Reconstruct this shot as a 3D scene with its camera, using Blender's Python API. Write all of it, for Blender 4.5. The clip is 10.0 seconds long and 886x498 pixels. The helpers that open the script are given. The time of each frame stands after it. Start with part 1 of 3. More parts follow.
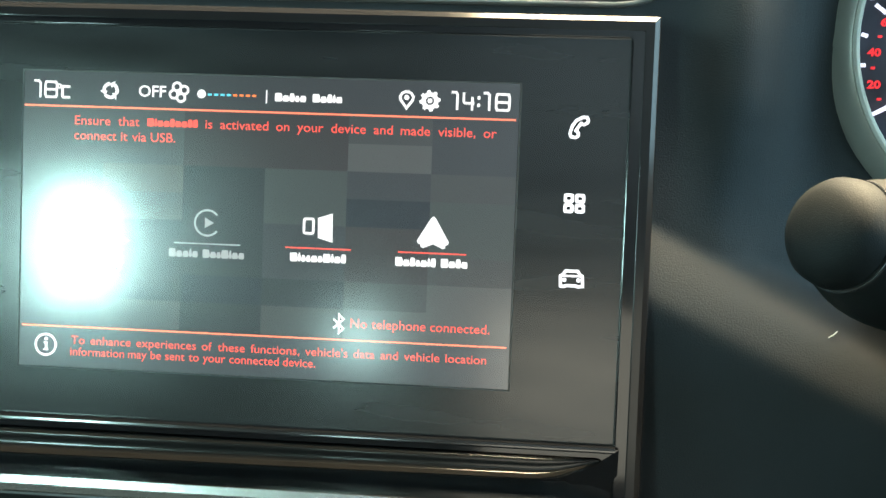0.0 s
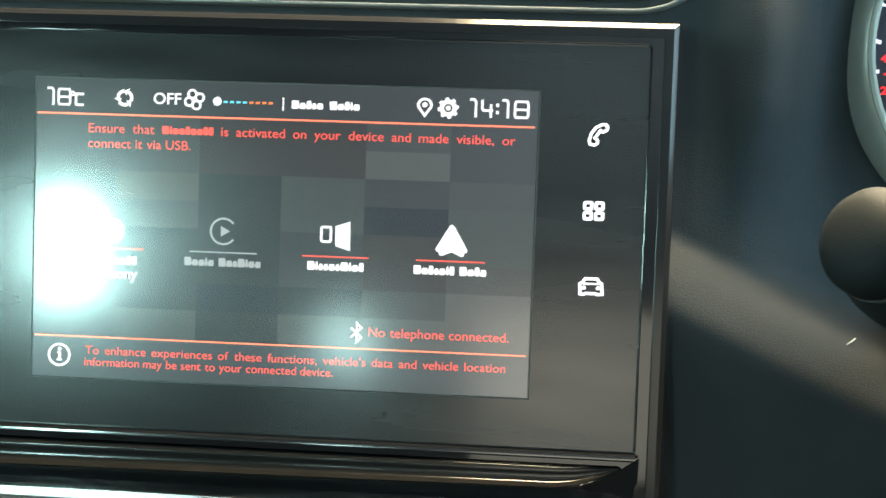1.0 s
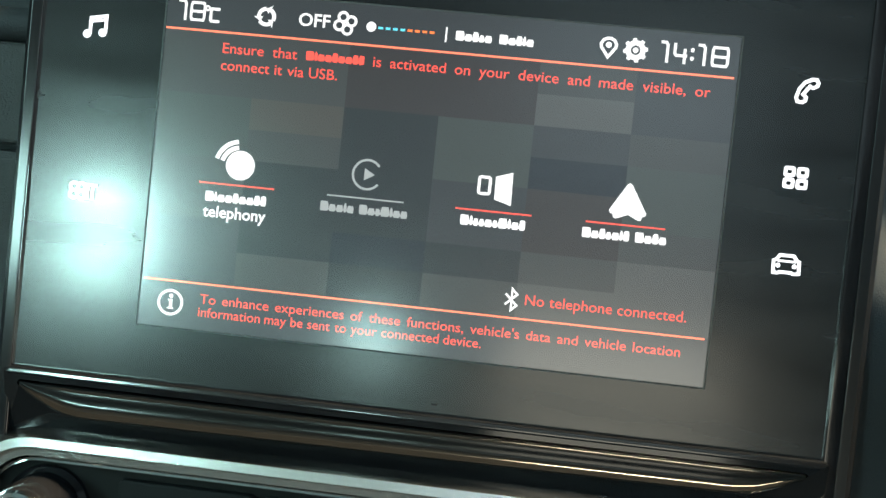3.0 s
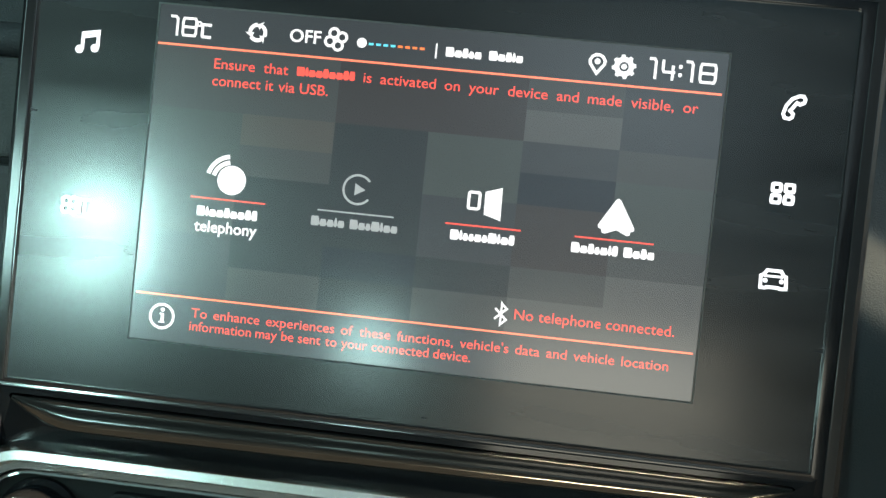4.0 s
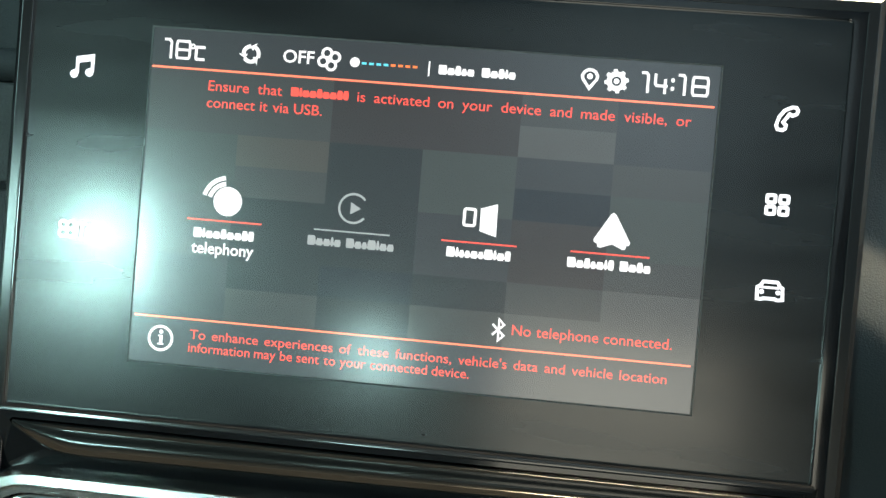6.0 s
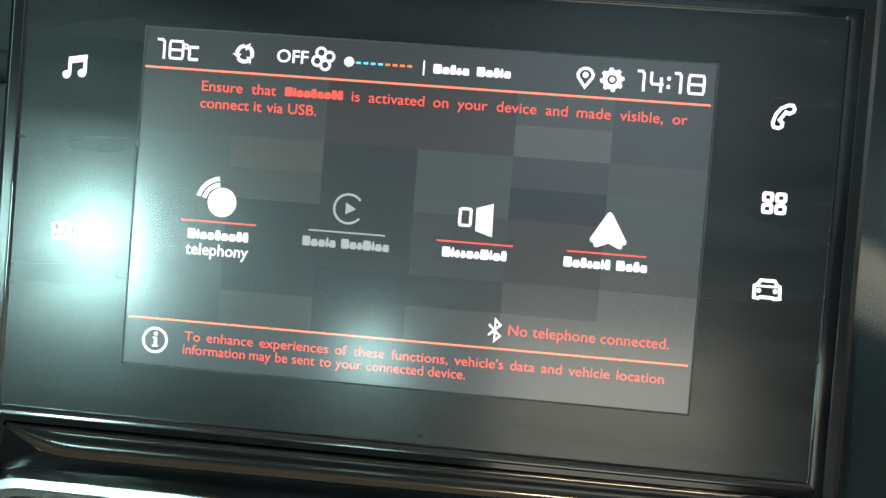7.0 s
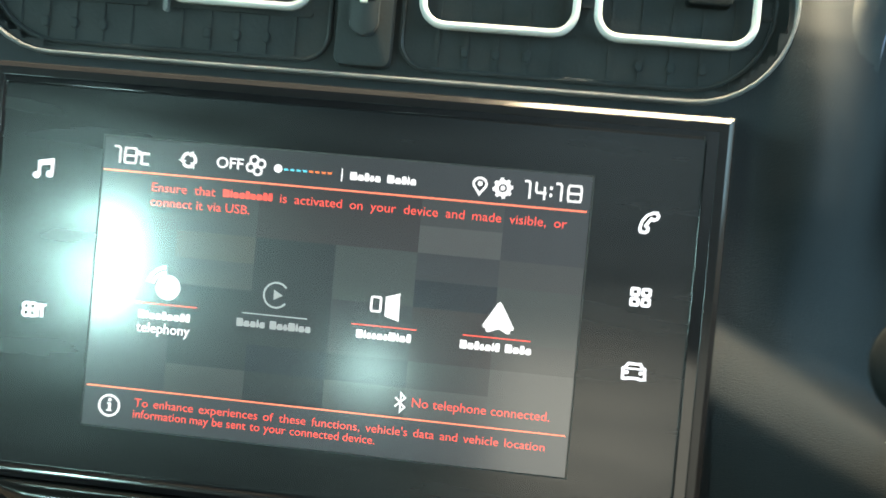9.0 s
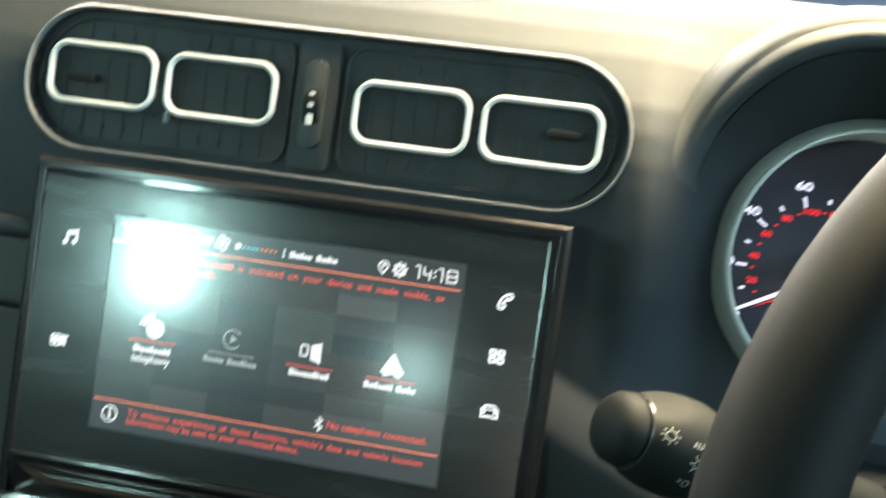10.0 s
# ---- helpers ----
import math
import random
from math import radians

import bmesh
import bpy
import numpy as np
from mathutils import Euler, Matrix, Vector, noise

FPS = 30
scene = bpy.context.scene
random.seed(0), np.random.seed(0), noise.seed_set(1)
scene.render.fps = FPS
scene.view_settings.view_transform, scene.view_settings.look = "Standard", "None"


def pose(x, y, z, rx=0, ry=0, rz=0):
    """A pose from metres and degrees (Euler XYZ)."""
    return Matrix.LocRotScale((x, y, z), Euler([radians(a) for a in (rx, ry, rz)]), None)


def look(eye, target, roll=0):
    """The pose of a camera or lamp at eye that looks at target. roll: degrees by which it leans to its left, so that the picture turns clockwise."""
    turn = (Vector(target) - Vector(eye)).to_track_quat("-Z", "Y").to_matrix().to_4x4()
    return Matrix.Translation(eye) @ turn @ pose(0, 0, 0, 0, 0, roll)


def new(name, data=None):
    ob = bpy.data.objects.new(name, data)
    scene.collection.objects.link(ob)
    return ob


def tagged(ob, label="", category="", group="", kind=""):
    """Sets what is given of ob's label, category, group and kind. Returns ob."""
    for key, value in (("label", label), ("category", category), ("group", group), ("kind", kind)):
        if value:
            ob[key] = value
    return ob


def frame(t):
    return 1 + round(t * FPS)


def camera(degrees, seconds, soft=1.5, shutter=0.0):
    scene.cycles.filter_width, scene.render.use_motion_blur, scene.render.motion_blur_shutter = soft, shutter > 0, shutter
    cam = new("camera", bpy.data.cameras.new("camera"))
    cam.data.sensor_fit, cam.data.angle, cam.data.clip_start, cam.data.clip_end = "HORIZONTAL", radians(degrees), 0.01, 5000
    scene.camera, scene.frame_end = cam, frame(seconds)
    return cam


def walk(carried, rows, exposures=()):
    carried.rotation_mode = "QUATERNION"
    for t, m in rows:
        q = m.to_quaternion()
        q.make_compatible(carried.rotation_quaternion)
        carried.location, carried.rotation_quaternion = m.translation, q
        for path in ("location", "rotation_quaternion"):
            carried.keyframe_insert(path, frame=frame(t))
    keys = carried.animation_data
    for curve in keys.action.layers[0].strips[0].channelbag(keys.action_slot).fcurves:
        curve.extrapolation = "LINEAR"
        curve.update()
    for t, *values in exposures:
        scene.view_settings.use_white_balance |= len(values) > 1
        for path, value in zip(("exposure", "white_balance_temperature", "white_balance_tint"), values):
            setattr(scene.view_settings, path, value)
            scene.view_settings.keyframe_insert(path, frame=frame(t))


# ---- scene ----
cam = camera(46.0, 10.0, soft=1.4, shutter=0.5)
PATH = [
    (0.0, (0.0804, -0.3142, 1.0101), (0.0554, 0.0000, 0.9958), 2.18),
    (0.5, (0.0726, -0.3143, 1.0133), (0.0540, 0.0000, 0.9998), 1.94),
    (1.0, (0.0698, -0.3132, 1.0117), (0.0497, 0.0000, 0.9980), 2.04),
    (1.5, (0.0525, -0.2949, 1.0009), (0.0280, 0.0000, 0.9929), 2.84),
    (2.0, (0.0190, -0.2824, 0.9932), (-0.0012, 0.0000, 0.9827), 5.02),
    (2.5, (0.0236, -0.2774, 0.9909), (0.0010, 0.0000, 0.9813), 5.84),
    (4.0, (0.0290, -0.2795, 0.9956), (0.0071, 0.0000, 0.9873), 5.93),
    (4.5, (0.0298, -0.2794, 0.9961), (0.0080, 0.0000, 0.9882), 5.58),
    (5.0, (0.0305, -0.2801, 0.9958), (0.0086, 0.0000, 0.9896), 5.29),
    (5.5, (0.0306, -0.2805, 0.9979), (0.0079, 0.0000, 0.9916), 4.98),
    (7.0, (0.0307, -0.2785, 0.9988), (0.0088, 0.0000, 0.9921), 4.59),
    (7.5, (0.0430, -0.2809, 1.0080), (0.0228, 0.0000, 0.9997), 4.34),
    (8.0, (0.0551, -0.2914, 1.0159), (0.0288, 0.0000, 1.0076), 4.13),
    (8.5, (0.0611, -0.2999, 1.0306), (0.0321, 0.0000, 1.0211), 3.85),
    (9.0, (0.0625, -0.3194, 1.0259), (0.0332, 0.0000, 1.0200), 5.25),
    (9.2, (0.0724, -0.3485, 1.0251), (0.0345, 0.0000, 1.0243), 7.35),
    (9.4, (0.0846, -0.3773, 1.0374), (0.0320, 0.0000, 1.0258), 8.76),
    (9.5, (0.0915, -0.3931, 1.0334), (0.0307, 0.0000, 1.0292), 9.12),
    (9.6, (0.1054, -0.4068, 1.0499), (0.0347, 0.0000, 1.0321), 9.07),
    (9.7, (0.1170, -0.4145, 1.0528), (0.0431, 0.0000, 1.0327), 9.28),
    (9.8, (0.1230, -0.4203, 1.0501), (0.0506, 0.0000, 1.0342), 9.42),
    (9.9, (0.1308, -0.4192, 1.0582), (0.0584, 0.0000, 1.0419), 8.78),
    (10.0, (0.1329, -0.4211, 1.0631), (0.0663, 0.0000, 1.0512), 7.86),
]
walk(cam, [(t, look(eye, target, roll)) for t, eye, target, roll in PATH], exposures=[(0.0, 0.2), (8.6, 0.2), (9.5, 0.0), (10.0, -0.15)])

# World: dim, even daylight outside the car
world = bpy.data.worlds.new("world")
scene.world = world
world.use_nodes = True
wn = world.node_tree.nodes
sky = wn.new("ShaderNodeTexSky")
sky.sky_type, sky.sun_disc, sky.sun_elevation, sky.sun_rotation = "NISHITA", False, radians(35), radians(200)
world.node_tree.links.new(sky.outputs[0], wn["Background"].inputs[0])
wn["Background"].inputs[1].default_value = 0.06


def area(name, eye, target, w, h, power, color, shape="RECTANGLE"):
    data = bpy.data.lights.new(name, "AREA")
    data.shape, data.size, data.size_y, data.energy, data.color = shape, w, h, power, color
    ob = new(name, data)
    ob.matrix_world = look(eye, target)
    return ob


# Daylight in the car's openings: windscreen, passenger window, driver window, rear quarter; plus added lamps
area("windscreen_light", (-0.08, 0.60, 1.56), (-0.08, -0.05, 1.12), 1.5, 0.45, 82.0, (1.0, 0.94, 0.83))
# Added overhead lamp, no known opening there; warms the fascia and frame edges
area("overhead_fill", (0.345, 0.02, 1.59), (0.345, 0.02, 1.0), 0.61, 0.20, 80.0, (1.0, 0.83, 0.53))
area("passenger_window_light", (-0.93, -0.30, 1.24), (0.0, -0.1, 1.0), 0.80, 0.36, 10.0, (0.58, 1.0, 0.98))
area("driver_window_light", (0.93, -0.42, 1.26), (0.0, 0.0, 1.0), 0.85, 0.38, 14.0, (0.48, 0.84, 1.0))
# Added fill under the closed ceiling; brightens the rear wall mirrored in the panel
area("rear_wall_fill", (0.40, -1.95, 1.56), (0.50, -2.30, 0.6), 0.8, 0.25, 42.0, (0.78, 0.95, 1.0))
area("rear_quarter_light", (-0.935, -1.91, 0.890), (0.0, 0.0, 1.0), 0.185, 0.215, 21.0, (0.58, 1.0, 0.95))
# Added lamp low in the rear wall; gives the panel's warm lower-right reflection
area("low_rear_fill", (0.28, -2.36, 0.535), (0.28, 0.0, 0.60), 0.58, 0.42, 3.6, (1.0, 0.97, 0.80))
# Lamp put before the solid rear wall for the second glow on the display
area("rear_glow_lamp", (-0.335, -2.34, 0.655), (0.0, 0.0, 1.0), 0.15, 0.14, 1.9, (0.62, 1.0, 0.95), "ELLIPSE")


# ---------------------------------------------------------------- materials
def mat(name, color, rough=0.5, metal=0.0, spec=0.5, coat=0.0, coat_rough=0.05, vary=0.15, grain=0.0, grain_size=900.0, stretch=(1, 1, 1), rough_vary=0.0, smudge=60.0):
    m = bpy.data.materials.new(name)
    m.use_nodes = True
    nt = m.node_tree
    b = nt.nodes["Principled BSDF"]
    b.inputs["Roughness"].default_value, b.inputs["Metallic"].default_value = rough, metal
    b.inputs["Specular IOR Level"].default_value = spec
    b.inputs["Coat Weight"].default_value, b.inputs["Coat Roughness"].default_value = coat, coat_rough
    tc = nt.nodes.new("ShaderNodeTexCoord")
    mp = nt.nodes.new("ShaderNodeMapping")
    mp.inputs["Scale"].default_value = stretch
    nt.links.new(tc.outputs["Object"], mp.inputs[0])
    n1 = nt.nodes.new("ShaderNodeTexNoise")
    n1.inputs["Scale"].default_value, n1.inputs["Detail"].default_value = smudge, 6
    nt.links.new(mp.outputs[0], n1.inputs["Vector"])
    ramp = nt.nodes.new("ShaderNodeMapRange")
    ramp.inputs["From Min"].default_value, ramp.inputs["From Max"].default_value = 0.3, 0.7
    ramp.inputs["To Min"].default_value, ramp.inputs["To Max"].default_value = 1 - vary, 1 + vary
    nt.links.new(n1.outputs[0], ramp.inputs[0])
    mul = nt.nodes.new("ShaderNodeVectorMath")
    mul.operation = "SCALE"
    mul.inputs[0].default_value = color
    nt.links.new(ramp.outputs[0], mul.inputs["Scale"])
    nt.links.new(mul.outputs[0], b.inputs["Base Color"])
    if rough_vary:
        rr = nt.nodes.new("ShaderNodeMapRange")
        rr.inputs["From Min"].default_value, rr.inputs["From Max"].default_value = 0.3, 0.7
        rr.inputs["To Min"].default_value, rr.inputs["To Max"].default_value = rough - rough_vary, rough + rough_vary
        nt.links.new(n1.outputs[0], rr.inputs[0])
        nt.links.new(rr.outputs[0], b.inputs["Roughness"])
    if grain:
        n2 = nt.nodes.new("ShaderNodeTexNoise")
        n2.inputs["Scale"].default_value, n2.inputs["Detail"].default_value = grain_size, 3
        nt.links.new(tc.outputs["Object"], n2.inputs["Vector"])
        bump = nt.nodes.new("ShaderNodeBump")
        bump.inputs["Strength"].default_value, bump.inputs["Distance"].default_value = grain, 0.0006
        nt.links.new(n2.outputs[0], bump.inputs["Height"])
        nt.links.new(bump.outputs[0], b.inputs["Normal"])
    return m


def glow(name, color, strength, rough=0.24, coat=0.8, coat_rough=0.13):
    """A lit surface behind the display's glossy front."""
    m = mat(name, (0.0095, 0.0105, 0.0115), rough, spec=0.36, coat=coat, coat_rough=coat_rough, vary=0.1)
    b = m.node_tree.nodes["Principled BSDF"]
    b.inputs["Emission Color"].default_value = (*color, 1)
    b.inputs["Emission Strength"].default_value = strength
    return m


M_SOFT = mat("dash_soft_plastic", (0.0155, 0.0186, 0.0214), 0.68, spec=0.24, vary=0.14, grain=0.34, grain_size=2000, smudge=25)
M_HARD = mat("dash_hard_plastic", (0.0115, 0.0130, 0.0142), 0.50, spec=0.28, vary=0.12, grain=0.5, grain_size=1800)
# Dash plastic again for the hood, base lightened in place of light on it
M_HOOD_LIT = mat("hood_plastic_lightened", (0.030, 0.034, 0.036), 0.66, spec=0.3, vary=0.1, grain=0.5, grain_size=2600)
M_PIANO = mat("piano_black", (0.006, 0.006, 0.007), 0.08, spec=0.27, vary=0.2, coat=0.06, coat_rough=0.03, rough_vary=0.03)
M_PANEL = mat("touch_panel_black", (0.0085, 0.0097, 0.0112), 0.20, spec=0.36, coat=0.09, coat_rough=0.11, vary=0.25, stretch=(0.35, 1, 2.2), rough_vary=0.035, smudge=45)
wipe = M_PANEL.node_tree.nodes           # wiping streaks along the panel
wipe_map, wipe_noise, wipe_bump = wipe.new("ShaderNodeMapping"), wipe.new("ShaderNodeTexNoise"), wipe.new("ShaderNodeBump")
wipe_map.inputs["Scale"].default_value = (26, 1, 430)
wipe_noise.inputs["Scale"].default_value, wipe_noise.inputs["Detail"].default_value = 1.0, 4
wipe_bump.inputs["Strength"].default_value, wipe_bump.inputs["Distance"].default_value = 0.34, 0.00005
M_PANEL.node_tree.links.new(wipe["Texture Coordinate"].outputs["Object"], wipe_map.inputs[0])
M_PANEL.node_tree.links.new(wipe_map.outputs[0], wipe_noise.inputs["Vector"])
M_PANEL.node_tree.links.new(wipe_noise.outputs[0], wipe_bump.inputs["Height"])
M_PANEL.node_tree.links.new(wipe_bump.outputs[0], wipe["Principled BSDF"].inputs["Normal"])
M_LCD = glow("display_dark", (0.037, 0.041, 0.048), 1.0)
M_SEAM = mat("display_seam", (0.034, 0.037, 0.039), 0.35, spec=0.36)
M_SILVER = mat("satin_silver_trim", (0.70, 0.70, 0.68), 0.20, metal=1.0, vary=0.06)
M_RING = mat("vent_ring_white_satin", (0.55, 0.55, 0.53), 0.36, vary=0.06)
M_VENT = mat("vent_black_plastic", (0.0215, 0.0250, 0.0262), 0.6, spec=0.2, vary=0.2, grain=0.2)
M_GAP = mat("vent_gap_black", (0.0270, 0.0300, 0.0312), 0.5, spec=0.25, vary=0.2)
M_VENTRIM = mat("vent_surround_gloss", (0.020, 0.021, 0.022), 0.22, vary=0.15)
M_CHROME = mat("chrome", (0.75, 0.76, 0.76), 0.10, metal=1.0, vary=0.05)
M_RUBBER = mat("knob_black_plastic", (0.0062, 0.0074, 0.0077), 0.64, spec=0.13, vary=0.15, grain=0.25, grain_size=3500)
M_LIP = mat("lip_black_gloss", (0.007, 0.007, 0.008), 0.12, spec=0.55, vary=0.1)
M_BEAD = mat("black_gloss_bead", (0.010, 0.010, 0.011), 0.14, spec=0.16, vary=0.08)
M_EDGE = mat("satin_grey_bezel", (0.33, 0.325, 0.305), 0.30, metal=0.5, vary=0.1)
M_RECESS = mat("recess_brown_black", (0.0065, 0.0062, 0.0060), 0.16, spec=0.27, vary=0.15)
M_GREYLINE = mat("grey_plastic_line", (0.135, 0.137, 0.137), 0.3, vary=0.1)
M_LEATHER = mat("wheel_leather", (0.0055, 0.0060, 0.0062), 0.66, spec=0.11, vary=0.15, grain=0.12, grain_size=2600)
M_MARK = mat("printed_mark", (0.24, 0.235, 0.205), 0.5, vary=0.1)
M_DIAL = mat("dial_face", (0.034, 0.032, 0.046), 0.22, vary=0.15)
M_HOUSING = mat("cluster_housing_grey", (0.042, 0.050, 0.056), 0.6, vary=0.1)
M_CABIN = mat("cabin_lining", (0.105, 0.12, 0.125), 0.8, vary=0.15, grain=0.4, grain_size=300)
M_WHITE = glow("lit_white", (1.0, 1.0, 1.0), 1.15)
M_GREY = glow("lit_grey", (0.62, 0.66, 0.66), 0.65)
M_RED = glow("lit_red", (1.0, 0.085, 0.058), 1.4)
M_LINE = glow("lit_orange_line", (1.0, 0.21, 0.11), 1.55)
M_CYAN = glow("lit_cyan", (0.15, 0.75, 0.95), 1.1)
M_ORANGE = glow("lit_orange", (1.0, 0.22, 0.05), 1.3)
M_KEY = glow("lit_key_white", (0.95, 0.97, 1.0), 1.5, rough=0.3, coat=0.0)
M_DIALW = glow("lit_dial_white", (0.80, 0.82, 1.0), 1.5, coat=0.3)
M_DIALR = glow("lit_dial_red", (1.0, 0.03, 0.04), 1.0, coat=0.3)
M_GREEN = glow("lit_green", (0.02, 1.0, 0.10), 1.3, coat=0.3)


# ---------------------------------------------------------------- builders (millimetres from the display's centre; x right, y into the dash, z up)
def W(x, y, z):
    return Vector((x / 1000, y / 1000, 1 + z / 1000))


def part(name, bm, material, parent, label="", smooth=False):
    me = bpy.data.meshes.new(name)
    bmesh.ops.recalc_face_normals(bm, faces=bm.faces)
    bm.to_mesh(me)
    bm.free()
    if smooth:
        me.polygons.foreach_set("use_smooth", [True] * len(me.polygons))
        me.set_sharp_from_angle(angle=radians(smooth if smooth is not True else 40))
    me.materials.append(material)
    ob = new(name, me)
    if parent is not None:
        ob.parent = parent
        ob.matrix_parent_inverse = Matrix.Translation(-parent.location)
    if label:
        ob["label"] = label
    return ob


def thing(name, at, label, category, group="", kind=""):
    ob = new(name)
    ob.location = W(*at)
    ob.empty_display_size = 0.02
    return tagged(ob, label, category, group, kind)


def rrect(cx, cz, w, h, r, n=7):
    pts = []
    for sx, sz, a0 in ((1, 1, 0), (-1, 1, 90), (-1, -1, 180), (1, -1, 270)):
        for i in range(n + 1):
            a = radians(a0 + 90 * i / n)
            pts.append((cx + sx * (w / 2 - r) + r * math.cos(a), cz + sz * (h / 2 - r) + r * math.sin(a)))
    return pts


def circle(cx, cz, r, n=32, a0=0, a1=360):
    full = a1 - a0 >= 360
    k = n if full else n + 1
    return [(cx + r * math.cos(radians(a0 + (a1 - a0) * i / n)), cz + r * math.sin(radians(a0 + (a1 - a0) * i / n))) for i in range(k)]


def slab(outline, y0, y1, bevel=0.0, bm=None, seg=2):
    """A prism of the outline in x and z, from y0 (front) to y1."""
    bm = bm or bmesh.new()
    a = [bm.verts.new(W(x, y0, z)) for x, z in outline]
    b = [bm.verts.new(W(x, y1, z)) for x, z in outline]
    n = len(a)
    front = bm.faces.new(a)
    bm.faces.new(b[::-1])
    for i in range(n):
        bm.faces.new((a[i], b[i], b[(i + 1) % n], a[(i + 1) % n]))
    if bevel:
        bmesh.ops.bevel(bm, geom=list(front.edges), offset=bevel / 1000, segments=seg, profile=0.6, affect="EDGES")
    return bm


def flat(outline, y, bm=None):
    bm = bm or bmesh.new()
    bm.faces.new([bm.verts.new(W(x, y, z)) for x, z in outline])
    return bm


def stroke(pts, width, y, closed=False, bm=None):
    """A line of even width drawn on the plane y."""
    bm = bm or bmesh.new()
    P = [Vector(p) for p in pts]
    n = len(P)
    rows = []
    for i in range(n):
        if closed:
            d0, d1 = (P[i] - P[i - 1]).normalized(), (P[(i + 1) % n] - P[i]).normalized()
        else:
            d1 = (P[min(i + 1, n - 1)] - P[min(i, n - 2)]).normalized()
            d0 = (P[max(i, 1)] - P[max(i - 1, 0)]).normalized()
        t = (d0 + d1).normalized()
        nn = Vector((-t.y, t.x))
        k = min(1 / max(abs(nn.dot(Vector((-d1.y, d1.x)))), 0.35), 2.2)
        a, b = P[i] + nn * (width / 2 * k), P[i] - nn * (width / 2 * k)
        rows.append((bm.verts.new(W(a.x, y, a.y)), bm.verts.new(W(b.x, y, b.y))))
    for i in range(n if closed else n - 1):
        a, b = rows[i], rows[(i + 1) % n]
        bm.faces.new((a[0], a[1], b[1], b[0]))
    return bm


def sweep(path, section, closed=True, bm=None, capped=False):
    """Sweeps a section of (outward, y) pairs along a path of (x, z), counter-clockwise."""
    bm = bm or bmesh.new()
    P = [Vector(p) for p in path]
    n = len(P)
    rings = []
    for i in range(n):
        if closed:
            d0, d1 = (P[i] - P[i - 1]).normalized(), (P[(i + 1) % n] - P[i]).normalized()
        else:
            d1 = (P[min(i + 1, n - 1)] - P[min(i, n - 2)]).normalized()
            d0 = (P[max(i, 1)] - P[max(i - 1, 0)]).normalized()
        t = (d0 + d1).normalized()
        out = Vector((t.y, -t.x))
        k = 1 / max(out.dot(Vector((d1.y, -d1.x))), 0.4)
        rings.append([bm.verts.new(W(P[i].x + out.x * o * k, y, P[i].y + out.y * o * k)) for o, y in section])
    m = len(section)
    for i in range(n if closed else n - 1):
        a, b = rings[i], rings[(i + 1) % n]
        for j in range(m):
            bm.faces.new((a[j], a[(j + 1) % m], b[(j + 1) % m], b[j]))
    if not closed and capped:
        bm.faces.new(rings[0]), bm.faces.new(rings[-1][::-1])
    return bm


def oval(ro, ry, y, n=12, o=0.0):
    return [(o + ro * math.cos(2 * math.pi * i / n), y + ry * math.sin(2 * math.pi * i / n)) for i in range(n)]


def lathe(profile, origin, axis, n=28, bm=None, squash=1.0):
    """Turns a profile of (along, radius) about an axis through origin."""
    bm = bm or bmesh.new()
    ax = Vector(axis).normalized()
    u = ax.cross(Vector((0, 0, 1))).normalized()
    v = u.cross(ax)
    o = Vector(origin)
    rings = []
    for a, r in profile:
        ring = []
        for i in range(n):
            t = 2 * math.pi * i / n
            p = o + ax * a + u * (r * math.cos(t) * squash) + v * (r * math.sin(t))
            ring.append(bm.verts.new(W(*p)))
        rings.append(ring)
    for a, b in zip(rings, rings[1:]):
        for i in range(n):
            bm.faces.new((a[i], a[(i + 1) % n], b[(i + 1) % n], b[i]))
    bm.faces.new(rings[0][::-1]), bm.faces.new(rings[-1])
    return bm


def word_mesh(body, bold):
    """Flat glyphs of the built-in font: vertices and faces in font units of size 1."""
    cu = bpy.data.curves.new("glyphs", "FONT")
    cu.body, cu.size, cu.offset, cu.resolution_u = body, 1.0, bold, 3
    ob = bpy.data.objects.new("glyphs", cu)
    scene.collection.objects.link(ob)
    bpy.context.view_layer.update()
    me = bpy.data.meshes.new_from_object(ob.evaluated_get(bpy.context.evaluated_depsgraph_get()))
    verts, faces = [tuple(v.co) for v in me.vertices], [tuple(p.vertices) for p in me.polygons]
    bpy.data.objects.remove(ob)
    bpy.data.curves.remove(cu)
    bpy.data.meshes.remove(me)
    return verts, faces


def bars_mesh(code):
    """One plain bar in place of a word, nicked between the letters; it stands taller over the tall letters of the code."""
    top, low, x = [], [], 0.0
    for n, ch in enumerate(code):
        w = {"T": 0.50, "t": 0.33, "i": 0.16, "r": 0.28}.get(ch, 0.40)
        h = 0.64 if ch in "Tti" else 0.48
        cut = 0.30 if n else 0.06
        top += [(x, h - cut * 0.5), (x + 0.05, h), (x + w - 0.05, h), (x + w, h - 0.15)]
        low += [(x, 0.12), (x + 0.05, 0.03), (x + w - 0.05, 0.03), (x + w, 0.12)]
        x += w
        if n + 1 < len(code):
            top.append((x + 0.03, 0.20))
            low.append((x + 0.03, 0.13))
            x += 0.06
    pts = top + low[::-1]
    return [(a, b, 0) for a, b in pts], [tuple(range(len(pts)))]


